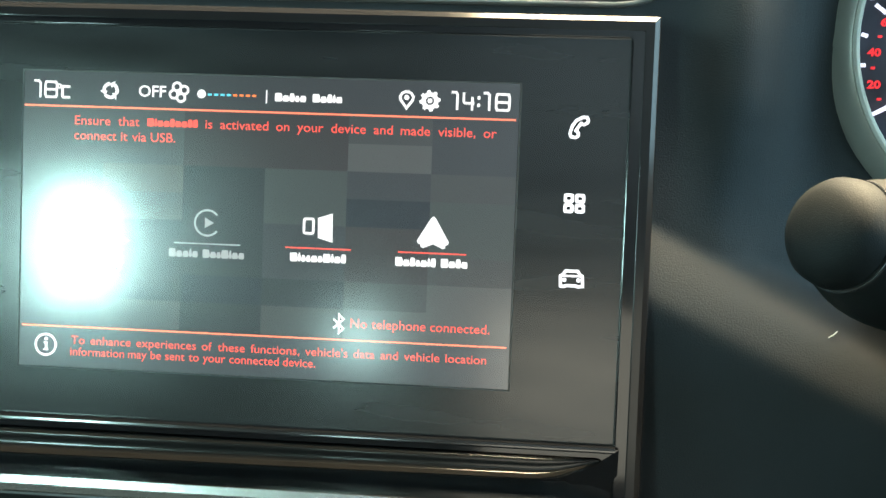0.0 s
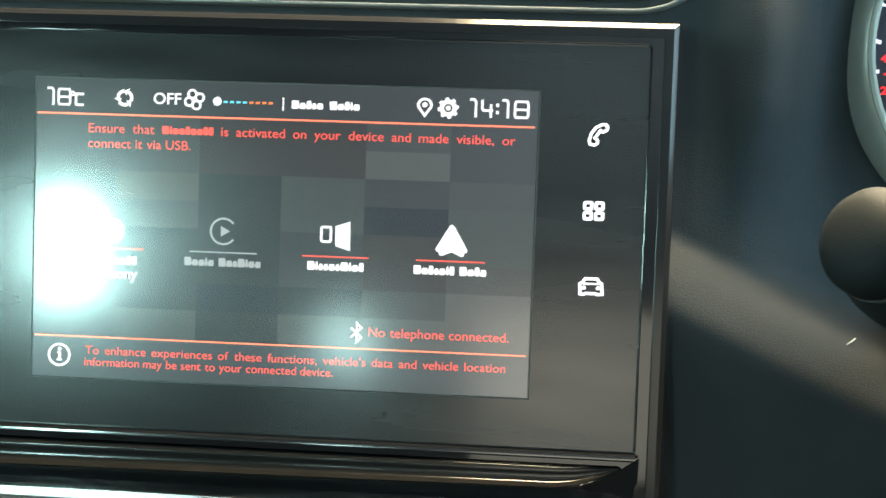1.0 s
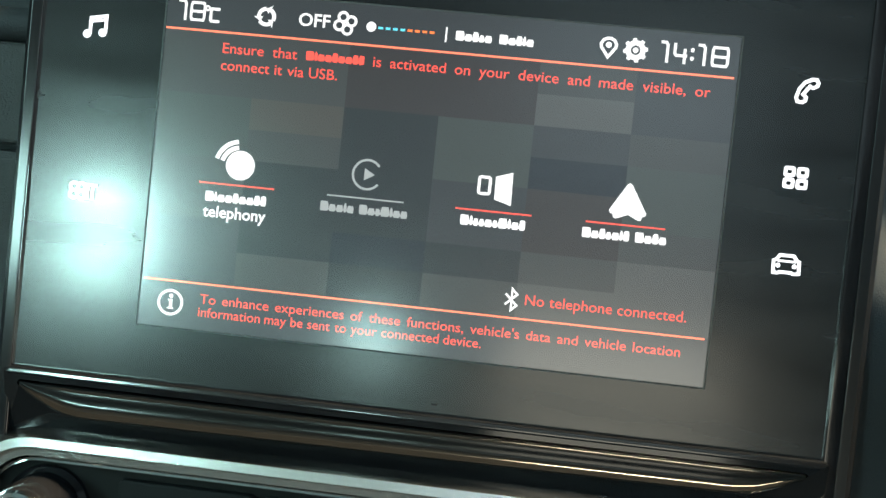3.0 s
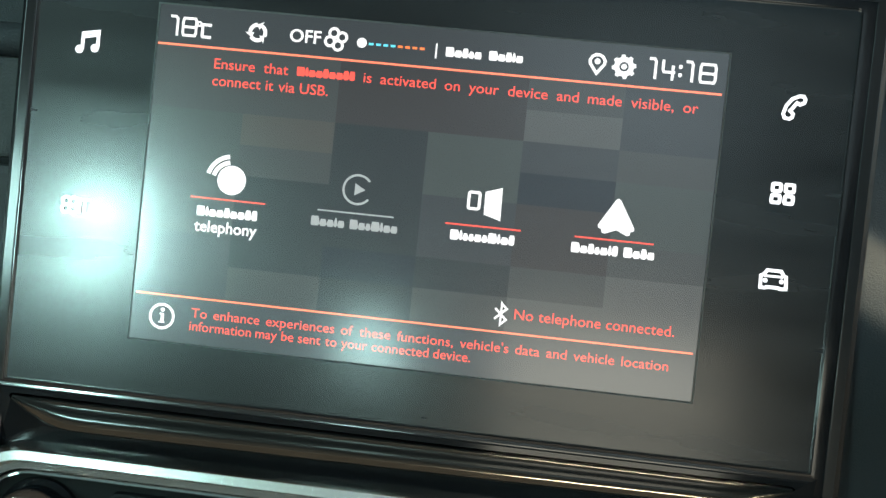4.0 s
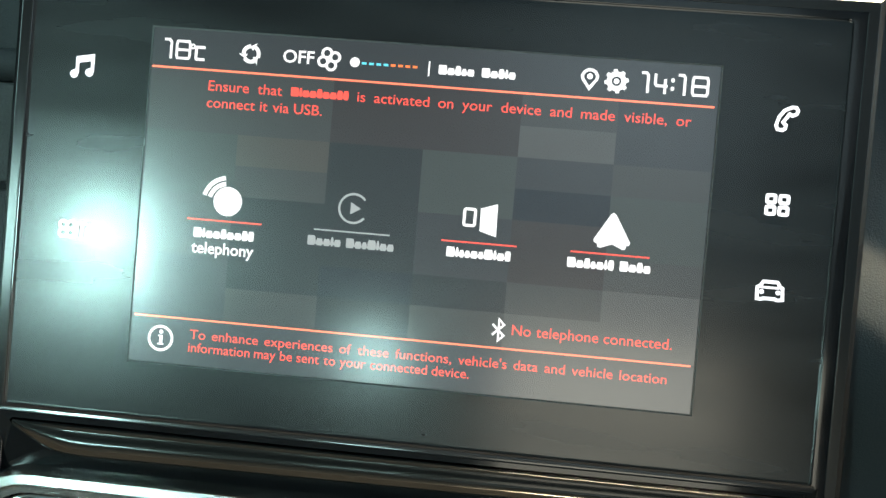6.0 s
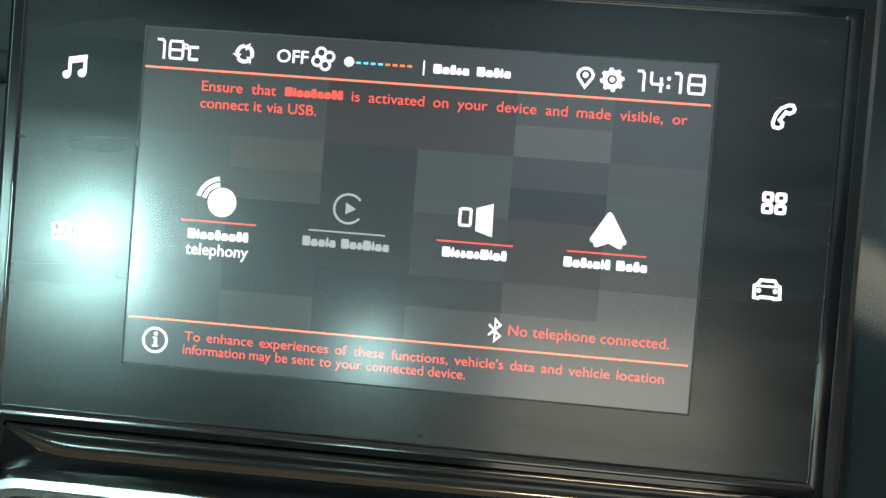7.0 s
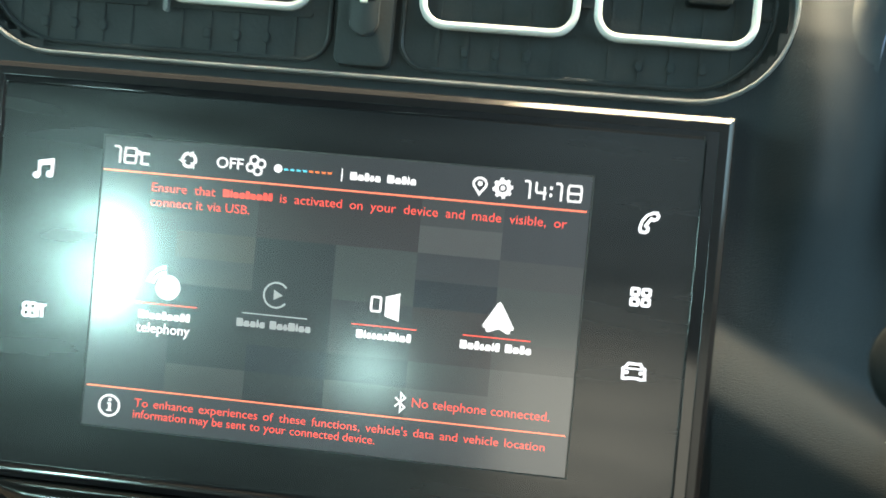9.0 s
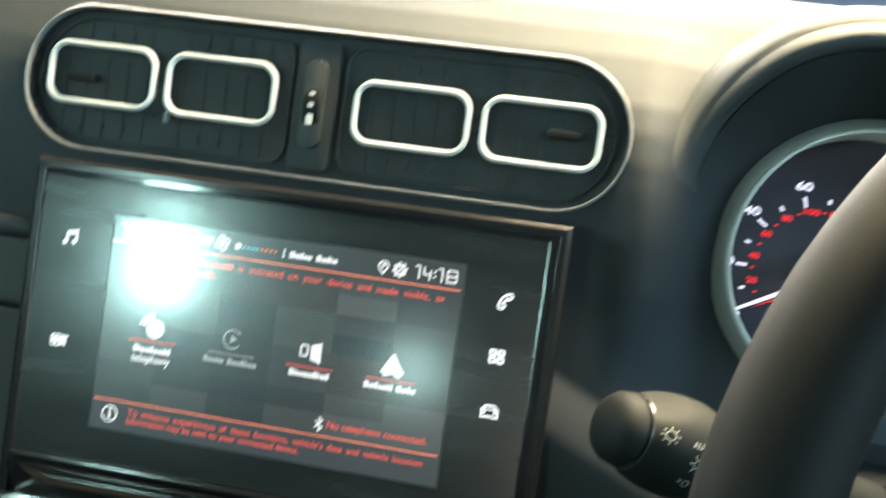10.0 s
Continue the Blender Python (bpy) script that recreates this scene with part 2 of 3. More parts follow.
def text(name, words, x0, x1, z, cap, material, parent, y=-0.25, bold=0.0):
    """A line of words from x0 to x1 on the baseline z with capitals of height cap; a word that begins with # is drawn as bars."""
    s = 0.97 * cap / 0.72
    got = [bars_mesh(w[1:]) if w[0] == "#" else word_mesh(w, bold) for w in words]
    spans = [(min(v[0] for v in g[0]), max(v[0] for v in g[0])) for g in got]
    natural = sum(b - a for a, b in spans)
    gap_min = 0.34 * (len(words) - 1)
    k = min(1.07, (x1 - x0) / s / (natural + gap_min)) if len(words) > 1 else (x1 - x0) / s / natural
    gap = ((x1 - x0) - natural * s * k) / max(len(words) - 1, 1)
    bm, x = bmesh.new(), x0
    for (vs, fs), (a, b) in zip(got, spans):
        made = [bm.verts.new(W(x + (v[0] - a) * s * k, y, z + v[1] * s)) for v in vs]
        for f in fs:
            bm.faces.new([made[i] for i in f])
        x += (b - a) * s * k + gap
    return part(name, bm, material, parent)

# ---------------------------------------------------------------- cabin that closes the place
def box(x0, x1, y0, y1, z0, z1, bm=None):
    """A block given in metres."""
    bm = bm or bmesh.new()
    v = [bm.verts.new((x, y, z)) for x in (x0, x1) for y in (y0, y1) for z in (z0, z1)]
    for f in ((0, 1, 3, 2), (4, 6, 7, 5), (0, 4, 5, 1), (2, 3, 7, 6), (0, 2, 6, 4), (1, 5, 7, 3)):
        bm.faces.new([v[i] for i in f])
    return bm


def shell(name, blocks, label, category, material=M_CABIN):
    bm = bmesh.new()
    for b in blocks:
        box(*b, bm=bm)
    return tagged(part(name, bm, material, None), label, category, kind="structure")


M_CARPET = mat("carpet_black", (0.030, 0.032, 0.034), 0.95, spec=0.1, vary=0.3, grain=0.8, grain_size=500)
shell("floor", [(-0.95, 0.95, -2.35, 1.0, 0.25, 0.32)], "dark carpeted car floor below the dashboard", "floor", M_CARPET)
# Gap in the headliner made for the added overhead lamp
shell("ceiling", [(-0.95, 0.95, -2.35, -0.09, 1.60, 1.66), (-0.95, 0.95, 0.13, 0.45, 1.60, 1.66), (-0.95, 0.03, -0.09, 0.13, 1.60, 1.66), (0.66, 0.95, -0.09, 0.13, 1.60, 1.66)], "plain dark grey headliner with an added gap for a lamp", "ceiling")
shell("wall_passenger", [(-1.0, -0.95, -2.35, 1.0, 0.32, 1.04), (-1.0, -0.95, -2.35, -0.75, 1.04, 1.60), (-1.0, -0.95, 0.15, 1.0, 1.04, 1.60), (-1.0, -0.95, -0.75, 0.15, 1.45, 1.60)], "passenger side of the cabin with an open window", "wall")
shell("wall_driver", [(0.95, 1.0, -2.35, 1.0, 0.32, 1.04), (0.95, 1.0, -2.35, -0.9, 1.04, 1.60), (0.95, 1.0, 0.05, 1.0, 1.04, 1.60), (0.95, 1.0, -0.9, 0.05, 1.45, 1.60)], "driver side of the cabin with an open window", "wall")
# Low gap left only for the added rear lamp
shell("wall_rear", [(-0.95, -0.01, -2.40, -2.35, 0.32, 1.66), (-0.01, 0.60, -2.40, -2.35, 0.745, 1.66)], "plain grey rear end of the cabin with an added low gap", "wall")
# Added unseen dark panel; keeps the touch panel's right side dark in reflection
tagged(part("pillar", box(0.57, 0.95, -2.40, -2.35, 0.32, 0.745, box(0.60, 0.95, -2.40, -2.35, 0.745, 1.66)), M_HARD, None), "added dark panel at the rear end, out of view", "pillar", kind="structure")
shell("bulkhead", [(-0.95, 0.95, 0.95, 1.0, 0.32, 1.20)], "dark bulkhead behind the dashboard", "wall")

# ---------------------------------------------------------------- dashboard body
VENT = rrect(0.5, 104.4, 264, 58.5, 28, 9)            # outline of the vent panel
HOOD_C = (226, 88)                              # corner of the instrument hood


def in_rr(x, z, cx, cz, w, h, r):
    dx, dz = max(abs(x - cx) - (w / 2 - r), 0), max(abs(z - cz) - (h / 2 - r), 0)
    return abs(x - cx) <= w / 2 and abs(z - cz) <= h / 2 and math.hypot(dx, dz) <= r


DASH = [(640, 236), (420, 230), (260, 220), (160, 204), (100, 185), (66, 169), (45, 155), (32, 143), (25, 132), (18.5, 121), (14.8, 109), (13.3, 96), (13.5, 84), (14.5, 72), (15.8, 60),
        (17, 48), (18, 36), (18, 24), (17.5, 12), (17, 0), (17, -12), (17, -26), (17, -42), (17, -60), (18, -80), (23, -110), (32, -160), (48, -260), (60, -420)]


def smooth_step(t):
    t = min(max(t, 0.0), 1.0)
    return t * t * (3 - 2 * t)


def dash_y(x, y, z):
    """Depth of the dash skin: its section, rolled in towards the dial, bulging beside the vents, and swelling below a slanting crease on the driver side."""
    sink = 19 * smooth_step((x - 138) / 40) * smooth_step((190 - z) / 40) * smooth_step((z + 4 + 0.45 * (x - 121)) / 16)
    bulge = 8 * smooth_step((x - 126) / 22) * smooth_step((176 - x) / 26) * smooth_step((132 - z) / 74) * smooth_step((z - 4) / 44)
    d = 4 - 0.45 * (x - 121) - z
    swell = 14.5 * (1 - math.exp(-max(d, 0) / 15)) * math.exp(-max(d - 22, 0) / 44) * min(max((x - 96) / 16, 0), 1)
    return y + sink - bulge - swell


def skin_y(x, z):
    """Depth of the dash skin at a place on its front."""
    rows = sorted((b, a) for a, b in DASH)
    return dash_y(x, float(np.interp(z, [r[0] for r in rows], [r[1] for r in rows])), z)


def dash_part(name, i0, i1, material, parent, x0=-900, x1=900, label="", step=2.5):
    """One stretch of the dashboard's skin, open where the vents and the instruments sit."""
    bm = bmesh.new()
    prof = []
    for (ya, za), (yb, zb) in zip(DASH[i0:i1], DASH[i0 + 1:i1 + 1]):
        k = max(1, round(math.hypot(ya - yb, za - zb) / 2.5)) if za < 175 and zb > -80 else 1
        prof += [(ya + (yb - ya) * j / k, za + (zb - za) * j / k) for j in range(k)]
    prof.append(DASH[i1])
    xs = [x0 + (x1 - x0) * i / round((x1 - x0) / step) for i in range(round((x1 - x0) / step) + 1)]
    grid = [[bm.verts.new(W(x, dash_y(x, y, z), z)) for y, z in prof] for x in xs]
    for i in range(len(xs) - 1):
        for j in range(len(prof) - 1):
            x, z = (xs[i] + xs[i + 1]) / 2, (prof[j][1] + prof[j + 1][1]) / 2
            if in_rr(x, z, 0.5, 104.4, 264, 58.5, 28) or math.hypot((x - 237) / 58.5, (z - 66.5) / 60) < 1 or (z >= 88 and math.hypot(x - 226, z - 88) < 64) or (x > 165 and 64 < z < 88) or (x > 232 and -5 < z < 154):
                continue
            bm.faces.new((grid[i][j], grid[i + 1][j], grid[i + 1][j + 1], grid[i][j + 1]))
    return part(name, bm, material, parent, label, smooth=60)


dash = thing("dashboard", (0, 60, -700), "dark grey grained plastic dashboard with a rounded top", "dashboard", kind="structure")
dash_part("dash_top", 0, 4, M_SOFT, dash, label="grained grey dash top pad")
dash_part("dash_fascia", 4, 28, M_SOFT, dash, label="dark grained soft fascia")

# passenger side trim: a padded ledge, a dark strip and a lower panel
part("scratch_mark", sweep([(173.6, -26.9), (174.8, -26.2), (176.2, -24.9)], oval(0.11, 0.6, 11.9, 6), closed=False, capped=True), M_RING, dash, "small pale scratch")
trim = thing("dash_trim", (-380, 10, 10), "dark trim strip under a padded ledge on the passenger side of the dash", "dash trim", kind="structure")
part("ledge", sweep([(-114, 34), (-700, 34)], oval(5.0, 5.0, 12.5, 14), closed=False, capped=True), M_SOFT, trim, smooth=True)
part("strip", slab([(-700, 0), (-114, 0), (-114, 29), (-700, 29)], 11, 16, 1.0), M_HARD, trim)
part("lower_panel", slab([(-700, -190), (-114, -190), (-114, -2), (-700, -2)], 9, 16, 2.5), M_HARD, trim)

# ---------------------------------------------------------------- touchscreen
screen = thing("touchscreen", (0, 8, -78), "black glossy touchscreen switched on, in a piano-black frame", "touchscreen")
FRAME = rrect(-0.9, -0.8, 220.3, 122.4, 1.2, 4)
SIDES = [(109.25, -81)] + FRAME[:10] + [(-111.05, -81)]
BEAD = [(110.3, -81), (110.3, 60.0), (-109.0, 60.0), (-109.0, -81)]
part("frame", sweep(SIDES, [(0, 0.3), (0.02, -0.2), (0.3, -0.29), (0.4, -0.3), (4.3, -0.32), (4.4, -0.32), (4.4, 20), (0, 20)], closed=False, capped=True), M_PIANO, screen, "piano-black frame", smooth=25)
part("frame_bead", sweep(BEAD, [(2.5, 6), (2.5, -0.2), (2.62, -0.4), (2.9, -0.5), (3.0, -0.505), (5.2, -0.575), (5.3, -0.58), (5.38, -0.52), (6.82, 0.58), (6.9, 0.65), (7.25, 1.4), (7.3, 20), (2.6, 20)], closed=False, capped=True), M_BEAD, screen, "chamfered glossy outer bead", smooth=25)
part("frame_edge", sweep(FRAME, [(-0.5, 0.4), (-0.45, -0.06), (-0.1, -0.14), (0.1, 0.4)]), M_PANEL, screen, "thin raised inner edge")
part("touch_panel", slab(rrect(-0.9, -0.8, 220.3, 122.4, 2, 4), 0.0, 12), M_PANEL, screen, "smudged black glossy touch panel")
display = part("display", slab([(-76.6, -45.9), (76.6, -45.9), (76.6, 45.9), (-76.6, 45.9)], -0.12, 1.0), M_LCD, screen, "lit colour display with a phone connection menu")
part("display_seam", sweep([(-77.6, -46.8), (77.6, -46.8), (77.6, 46.7), (-77.6, 46.7)], [(-0.8, 0.2), (-0.8, -0.08), (-0.35, -0.08), (-0.35, 0.2)]), M_SEAM, screen)

# wallpaper of the menu: a mosaic of dark panes, some toned for reflections
TONES = {
    "n": (0.0108, 0.0136, 0.0222), "d": (0.0165, 0.0189, 0.0236), "r": (0.0295, 0.0248, 0.0271), "b": (0.0300, 0.0330, 0.0385),
    "m": (0.0413, 0.0448, 0.0460), "g": (0.0413, 0.0507, 0.0496), "w": (0.0578, 0.0543, 0.0496), "l": (0.0684, 0.0720, 0.0720), "f": (0.0410, 0.0470, 0.0550),
}
M_TONE = {k: glow("wallpaper_tone", c, 1.0) for k, c in TONES.items()}
MOSAIC = ["mmrrmb", "mmrrlb", "gwdgbm", "gmdgng", "mddbrg", "mddbrm", "bdndml", "bmdmll"]
for r, row in enumerate(MOSAIC):
    for c, k in enumerate(row):
        za, xa, zb = 35.0 - 8.4 * r, -76.5 + 25.5 * c, 26.6 - 8.4 * r if r < 7 else -33.2
        part("wallpaper_pane", flat([(xa, zb), (xa + 25.5, zb), (xa + 25.5, za), (xa, za)], -0.16), M_TONE[k], display)
part("status_bar", flat([(-76.5, 35.6), (76.5, 35.6), (76.5, 45.8), (-76.5, 45.8)], -0.16), M_TONE["b"], display)
part("note_bar", flat([(-76.5, -45.8), (76.5, -45.8), (76.5, -33.6), (-76.5, -33.6)], -0.16), M_TONE["f"], display)
part("header_line", flat([(-76.4, 34.95), (75.8, 34.95), (75.8, 35.5), (-76.4, 35.5)], -0.3), M_LINE, display)
part("footer_line", flat([(-75.9, -33.5), (75.7, -33.5), (75.7, -33.0), (-75.9, -33.0)], -0.3), M_LINE, display)

Y = -0.25


def digit(d, x, z, w, h, wid, bm):
    """Rounded, square-shouldered digits."""
    shapes = {"1": [[(0.15, 1.0), (0.6, 1.0), (0.75, 0.88), (0.75, 0)]], "8": [[(0.1, 0.06), (0.9, 0.06), (0.97, 0.2), (0.97, 0.8), (0.9, 0.95), (0.1, 0.95), (0.03, 0.8), (0.03, 0.2)], [(0.03, 0.5), (0.97, 0.5)]],
              "4": [[(0.1, 1.0), (0.1, 0.5), (0.2, 0.4), (1.0, 0.4)], [(0.82, 0.75), (0.82, 0)]]}
    for n, s in enumerate(shapes[d]):
        stroke([(x + a * w, z + b * h) for a, b in s], wid, Y - 0.02 * n, closed=(d == "8" and n == 0), bm=bm)


bm = bmesh.new()
digit("1", -74.0, 37.6, 3.4, 5.2, 0.72, bm), digit("8", -70.0, 37.6, 3.9, 5.2, 0.72, bm)
stroke(circle(-65.4, 41.3, 0.55, 10), 0.5, Y, True, bm)
stroke([(-61.9, 41.2), (-64.2, 41.2), (-64.4, 40.9), (-64.4, 38.2), (-64.2, 37.9), (-61.9, 37.9)], 0.8, Y, False, bm)
part("temperature_reading", bm, M_WHITE, display)
bm = bmesh.new()
digit("1", 55.8, 37.7, 3.0, 5.3, 0.74, bm), digit("4", 59.6, 37.7, 3.6, 5.3, 0.74, bm), digit("1", 65.4, 37.7, 3.0, 5.3, 0.74, bm), digit("8", 69.6, 37.7, 4.2, 5.3, 0.74, bm)
flat(rrect(64.5, 41.5, 0.9, 1.1, 0.3, 2), Y, bm), flat(rrect(64.5, 39.3, 0.9, 1.1, 0.3, 2), Y, bm)
part("clock_reading", bm, M_WHITE, display)

bm = bmesh.new()
for k in range(3):
    stroke(circle(-49.1, 40.4, 2.1, 8, 95 + 120 * k, 180 + 120 * k), 1.05, Y, False, bm)
    a = radians(190 + 120 * k)
    flat([(-49.1 + (2.1 + q) * math.cos(a + d), 40.4 + (2.1 + q) * math.sin(a + d)) for q, d in ((1.3, -0.15), (0, 0.5), (-1.2, -0.15))][::-1], Y, bm)
part("recycle_icon", bm, M_WHITE, display)
text("off_reading", ["OFF"], -40.2, -31.6, 38.9, 3.6, M_WHITE, display, bold=0.018)
bm = bmesh.new()
for k in range(4):
    a = radians(22 + 90 * k)
    stroke(circle(-27.5 + 1.75 * math.cos(a), 40.5 + 1.75 * math.sin(a), 1.25, 14), 0.75, Y - 0.01 * k, True, bm)
part("fan_icon", bm, M_WHITE, display)
part("slider_dot", flat(circle(-20.4, 40.2, 1.35, 20), Y - 0.06), M_WHITE, display)
for k in range(8):
    xa = -18.5 + 1.98 * k
    part("slider_dash", flat([(xa, 39.75), (xa + 1.3, 39.75), (xa + 1.3, 40.4), (xa, 40.4)], Y), M_CYAN if k < 4 else M_ORANGE, display)
part("divider_bar", flat([(-0.4, 37.9), (0.05, 37.9), (0.05, 41.9), (-0.4, 41.9)], Y), M_WHITE, display)
text("station_name_bar", ["#Txtrx", "#Txtix"], 2.4, 23.1, 38.5, 3.1, M_WHITE, display)
bm = bmesh.new()
stroke([(42.75, 37.8), (40.9, 40.3), (40.75, 41.2), (41.3, 42.2), (42.2, 42.7), (43.3, 42.7), (44.2, 42.2), (44.75, 41.2), (44.6, 40.3)], 0.8, Y, True, bm)
flat(circle(42.75, 41.0, 0.8, 14), Y, bm)
part("pin_icon", bm, M_WHITE, display)
bm = bmesh.new()
rows = []
for k in range(64):
    a, tooth = 2 * math.pi * k / 64, k % 8 in (0, 1, 2, 3)
    rows.append([bm.verts.new(W(49.8 + r * math.cos(a), Y, 40.2 + r * math.sin(a))) for r in (1.25, 3.2 if tooth else 2.6)])
for k in range(64):
    bm.faces.new((rows[k][0], rows[k][1], rows[(k + 1) % 64][1], rows[(k + 1) % 64][0]))
flat(circle(49.8, 40.2, 0.75, 14), Y, bm)
part("gear_icon", bm, M_WHITE, display)

text("notice_text", ["Ensure", "that", "#Tixxtxxtt", "is", "activated", "on", "your", "device", "and", "made", "visible,", "or"], -60.2, 70.2, 29.7, 2.95, M_RED, display, bold=0.0015)
text("notice_text", ["connect", "it", "via", "USB."], -60.3, -28.3, 25.1, 2.95, M_RED, display, bold=0.0015)
text("footnote_text", ["To", "enhance", "experiences", "of", "these", "functions,", "vehicle's", "data", "and", "vehicle", "location"], -59.9, 69.8, -38.6, 2.75, M_RED, display, bold=0.0015)
text("footnote_text", ["information", "may", "be", "sent", "to", "your", "connected", "device."], -60.1, 17.5, -42.2, 2.75, M_RED, display, bold=0.0015)
text("status_text", ["No", "telephone", "connected."], 28.0, 70.4, -29.4, 3.0, M_RED, display, bold=0.0015)

# menu entries: icon, underline, caption
for a, b, m in ((-63.2, -42.4, M_RED), (7.0, 27.3, M_RED), (41.7, 62.5, M_RED), (-27.9, -7.0, M_GREY)):
    part("underline", flat([(a, -5.85), (b, -5.85), (b, -5.45), (a, -5.45)], Y), m, display)
text("menu_caption", ["#Tixxtxxtt"], -61.2, -44.3, -10.7, 3.3, M_WHITE, display)
text("menu_caption", ["telephony"], -61.5, -44.0, -14.8, 3.3, M_WHITE, display, bold=0.02)
text("menu_caption", ["#Tppix", "#TxrTixp"], -29.4, -5.7, -10.1, 3.2, M_GREY, display)
text("menu_caption", ["#TirrxrTixt"], 8.6, 25.9, -10.0, 3.3, M_WHITE, display)
text("menu_caption", ["#Txtrxit", "#Txtx"], 41.0, 63.0, -10.0, 3.3, M_WHITE, display)
bm = flat(circle(-52.3, -0.2, 4.0, 36), Y)
for r in (5.1, 6.7):
    stroke(circle(-52.4, -0.5, r, 16, 98, 166), 1.2, Y, False, bm)
part("phone_link_icon", bm, M_WHITE, display)
bm = stroke(circle(-17.5, 0.8, 3.9, 36, 38, 322), 0.62, Y)
flat([(-18.3, -0.8), (-18.3, 2.5), (-15.4, 0.85)][::-1], Y, bm)
part("play_icon", bm, M_GREY, display)
bm = stroke(rrect(14.1, 1.1, 2.9, 4.4, 0.5, 3), 0.8, Y, True)
flat([(17.0, -2.4), (21.6, -3.7), (21.4, 5.2), (16.9, 3.7)], Y, bm)
part("mirror_icon", bm, M_WHITE, display)
part("arrow_icon", flat([(51.5, 5.0), (47.4, -1.9), (47.6, -2.7), (48.4, -3.0), (48.6, -3.9), (49.4, -4.1), (52.4, -2.9), (55.2, -4.2), (56.0, -4.0), (56.1, -3.1), (56.9, -2.9), (57.1, -2.1), (52.9, 5.0), (52.2, 5.5)], Y), M_WHITE, display)
part("link_icon", stroke([(22.7, -26.9), (25.8, -29.8), (24.4, -31.2), (24.4, -25.5), (25.8, -26.9), (22.7, -29.8)], 0.62, Y), M_WHITE, display)
bm = stroke(circle(-68.1, -39.2, 3.25, 32), 0.75, Y, True)
flat(circle(-68.0, -37.4, 0.6, 10), Y, bm), flat([(-68.9, -41.0), (-67.2, -41.0), (-67.2, -40.6), (-67.5, -40.5), (-67.5, -38.3), (-68.8, -38.3), (-68.8, -38.7), (-68.4, -38.8), (-68.4, -40.5), (-68.9, -40.6)], Y, bm)
part("info_icon", bm, M_WHITE, display)

# lit touch keys beside the display
bm = stroke([(-97.6, 31.6), (-97.6, 35.9), (-93.3, 36.7), (-93.3, 32.2)], 0.95, Y)
stroke([(-97.6, 34.9), (-93.3, 35.7)], 0.7, Y - 0.02, False, bm)
flat(circle(-98.4, 31.5, 1.15, 16), Y - 0.03, bm), flat(circle(-94.1, 32.1, 1.15, 16), Y - 0.03, bm)
part("music_key", bm, M_KEY, screen, "white lit music note key")
bm = bmesh.new()
for k in range(4):
    a = radians(45 + 90 * k)
    stroke(circle(-97.0 + 1.5 * math.cos(a), -11.4 + 1.5 * math.sin(a), 1.1, 12), 0.9, Y - 0.01 * k, True, bm)
stroke([(-94.2, -13.6), (-94.2, -9.4)], 1.0, Y, False, bm), stroke([(-92.8, -13.6), (-92.8, -9.4)], 1.0, Y, False, bm), stroke([(-95.0, -9.6), (-91.4, -9.6)], 0.8, Y - 0.05, False, bm)
part("climate_key", bm, M_KEY, screen, "white lit climate key")
bm = stroke([(95.7, 36.7), (96.8, 36.7), (97.3, 35.9), (97.1, 35.1), (96.0, 34.5), (95.2, 34.9), (93.7, 32.7), (94.5, 32.0), (94.4, 31.1), (93.7, 30.6), (92.4, 30.8), (92.0, 31.8), (92.6, 34.0), (93.9, 35.8)], 0.92, Y, True)
part("phone_key", bm, M_KEY, screen, "white lit handset key")
bm = bmesh.new()
for sx in (-1, 1):
    for sz in (-1, 1):
        stroke(rrect(94.2 + sx * 1.68, 11.05 + sz * 1.5, 2.1, 1.9, 0.3, 2), 0.95, Y, True, bm)
part("apps_key", bm, M_KEY, screen, "white lit four-square key")
bm = stroke([(92.5, -9.2), (96.1, -9.2), (96.9, -10.4), (97.5, -10.6), (97.7, -13.7), (96.2, -13.9), (95.7, -13.6), (92.7, -13.6), (92.3, -13.9), (91.1, -13.8), (91.0, -10.7), (91.7, -10.4)], 0.9, Y, True)
stroke([(91.9, -10.7), (96.7, -10.7)], 0.6, Y - 0.02, False, bm)
flat(circle(92.2, -11.9, 0.65, 8), Y - 0.03, bm), flat(circle(96.4, -11.9, 0.65, 8), Y - 0.03, bm)
part("vehicle_key", bm, M_KEY, screen, "white lit car key")

# lower lip of the unit with its long boat-shaped finger ledge
BOAT = [(-108.5, -65.6), (-107.8, -66.6), (-104, -68.6), (-96, -71.6), (-91, -72.9), (-86, -73.2), (86, -71.8), (92, -71.0), (99, -68.8), (104.4, -66.6), (105.6, -65.4), (104.4, -64.7), (-107.6, -64.7)]
LIP = [(-112.5, -62.0), (-112.5, -80.5), (-60, -80.8), (60, -80.8), (110.5, -80.5), (110.5, -62.0), (60, -62.0), (-60, -62.0)]
bm = bmesh.new()
loops = []
for pts in (LIP, BOAT):
    vs = [bm.verts.new(W(x, -2.2 + max(0.0, -73.5 - z) * 0.6, z)) for x, z in pts]
    loops.append([bm.edges.new((vs[i], vs[(i + 1) % len(vs)])) for i in range(len(vs))])
bmesh.ops.triangle_fill(bm, use_beauty=True, edges=[e for l in loops for e in l])
low = [bm.verts.new(W(x, 5.0, z - 1.5)) for x, z in LIP[1:5]]
bm.verts.ensure_lookup_table()
for i in range(3):
    bm.faces.new((bm.verts[1 + i], bm.verts[2 + i], low[i + 1], low[i]))
part("lower_lip", bm, M_PIANO, screen, "piano-black lip below the panel")
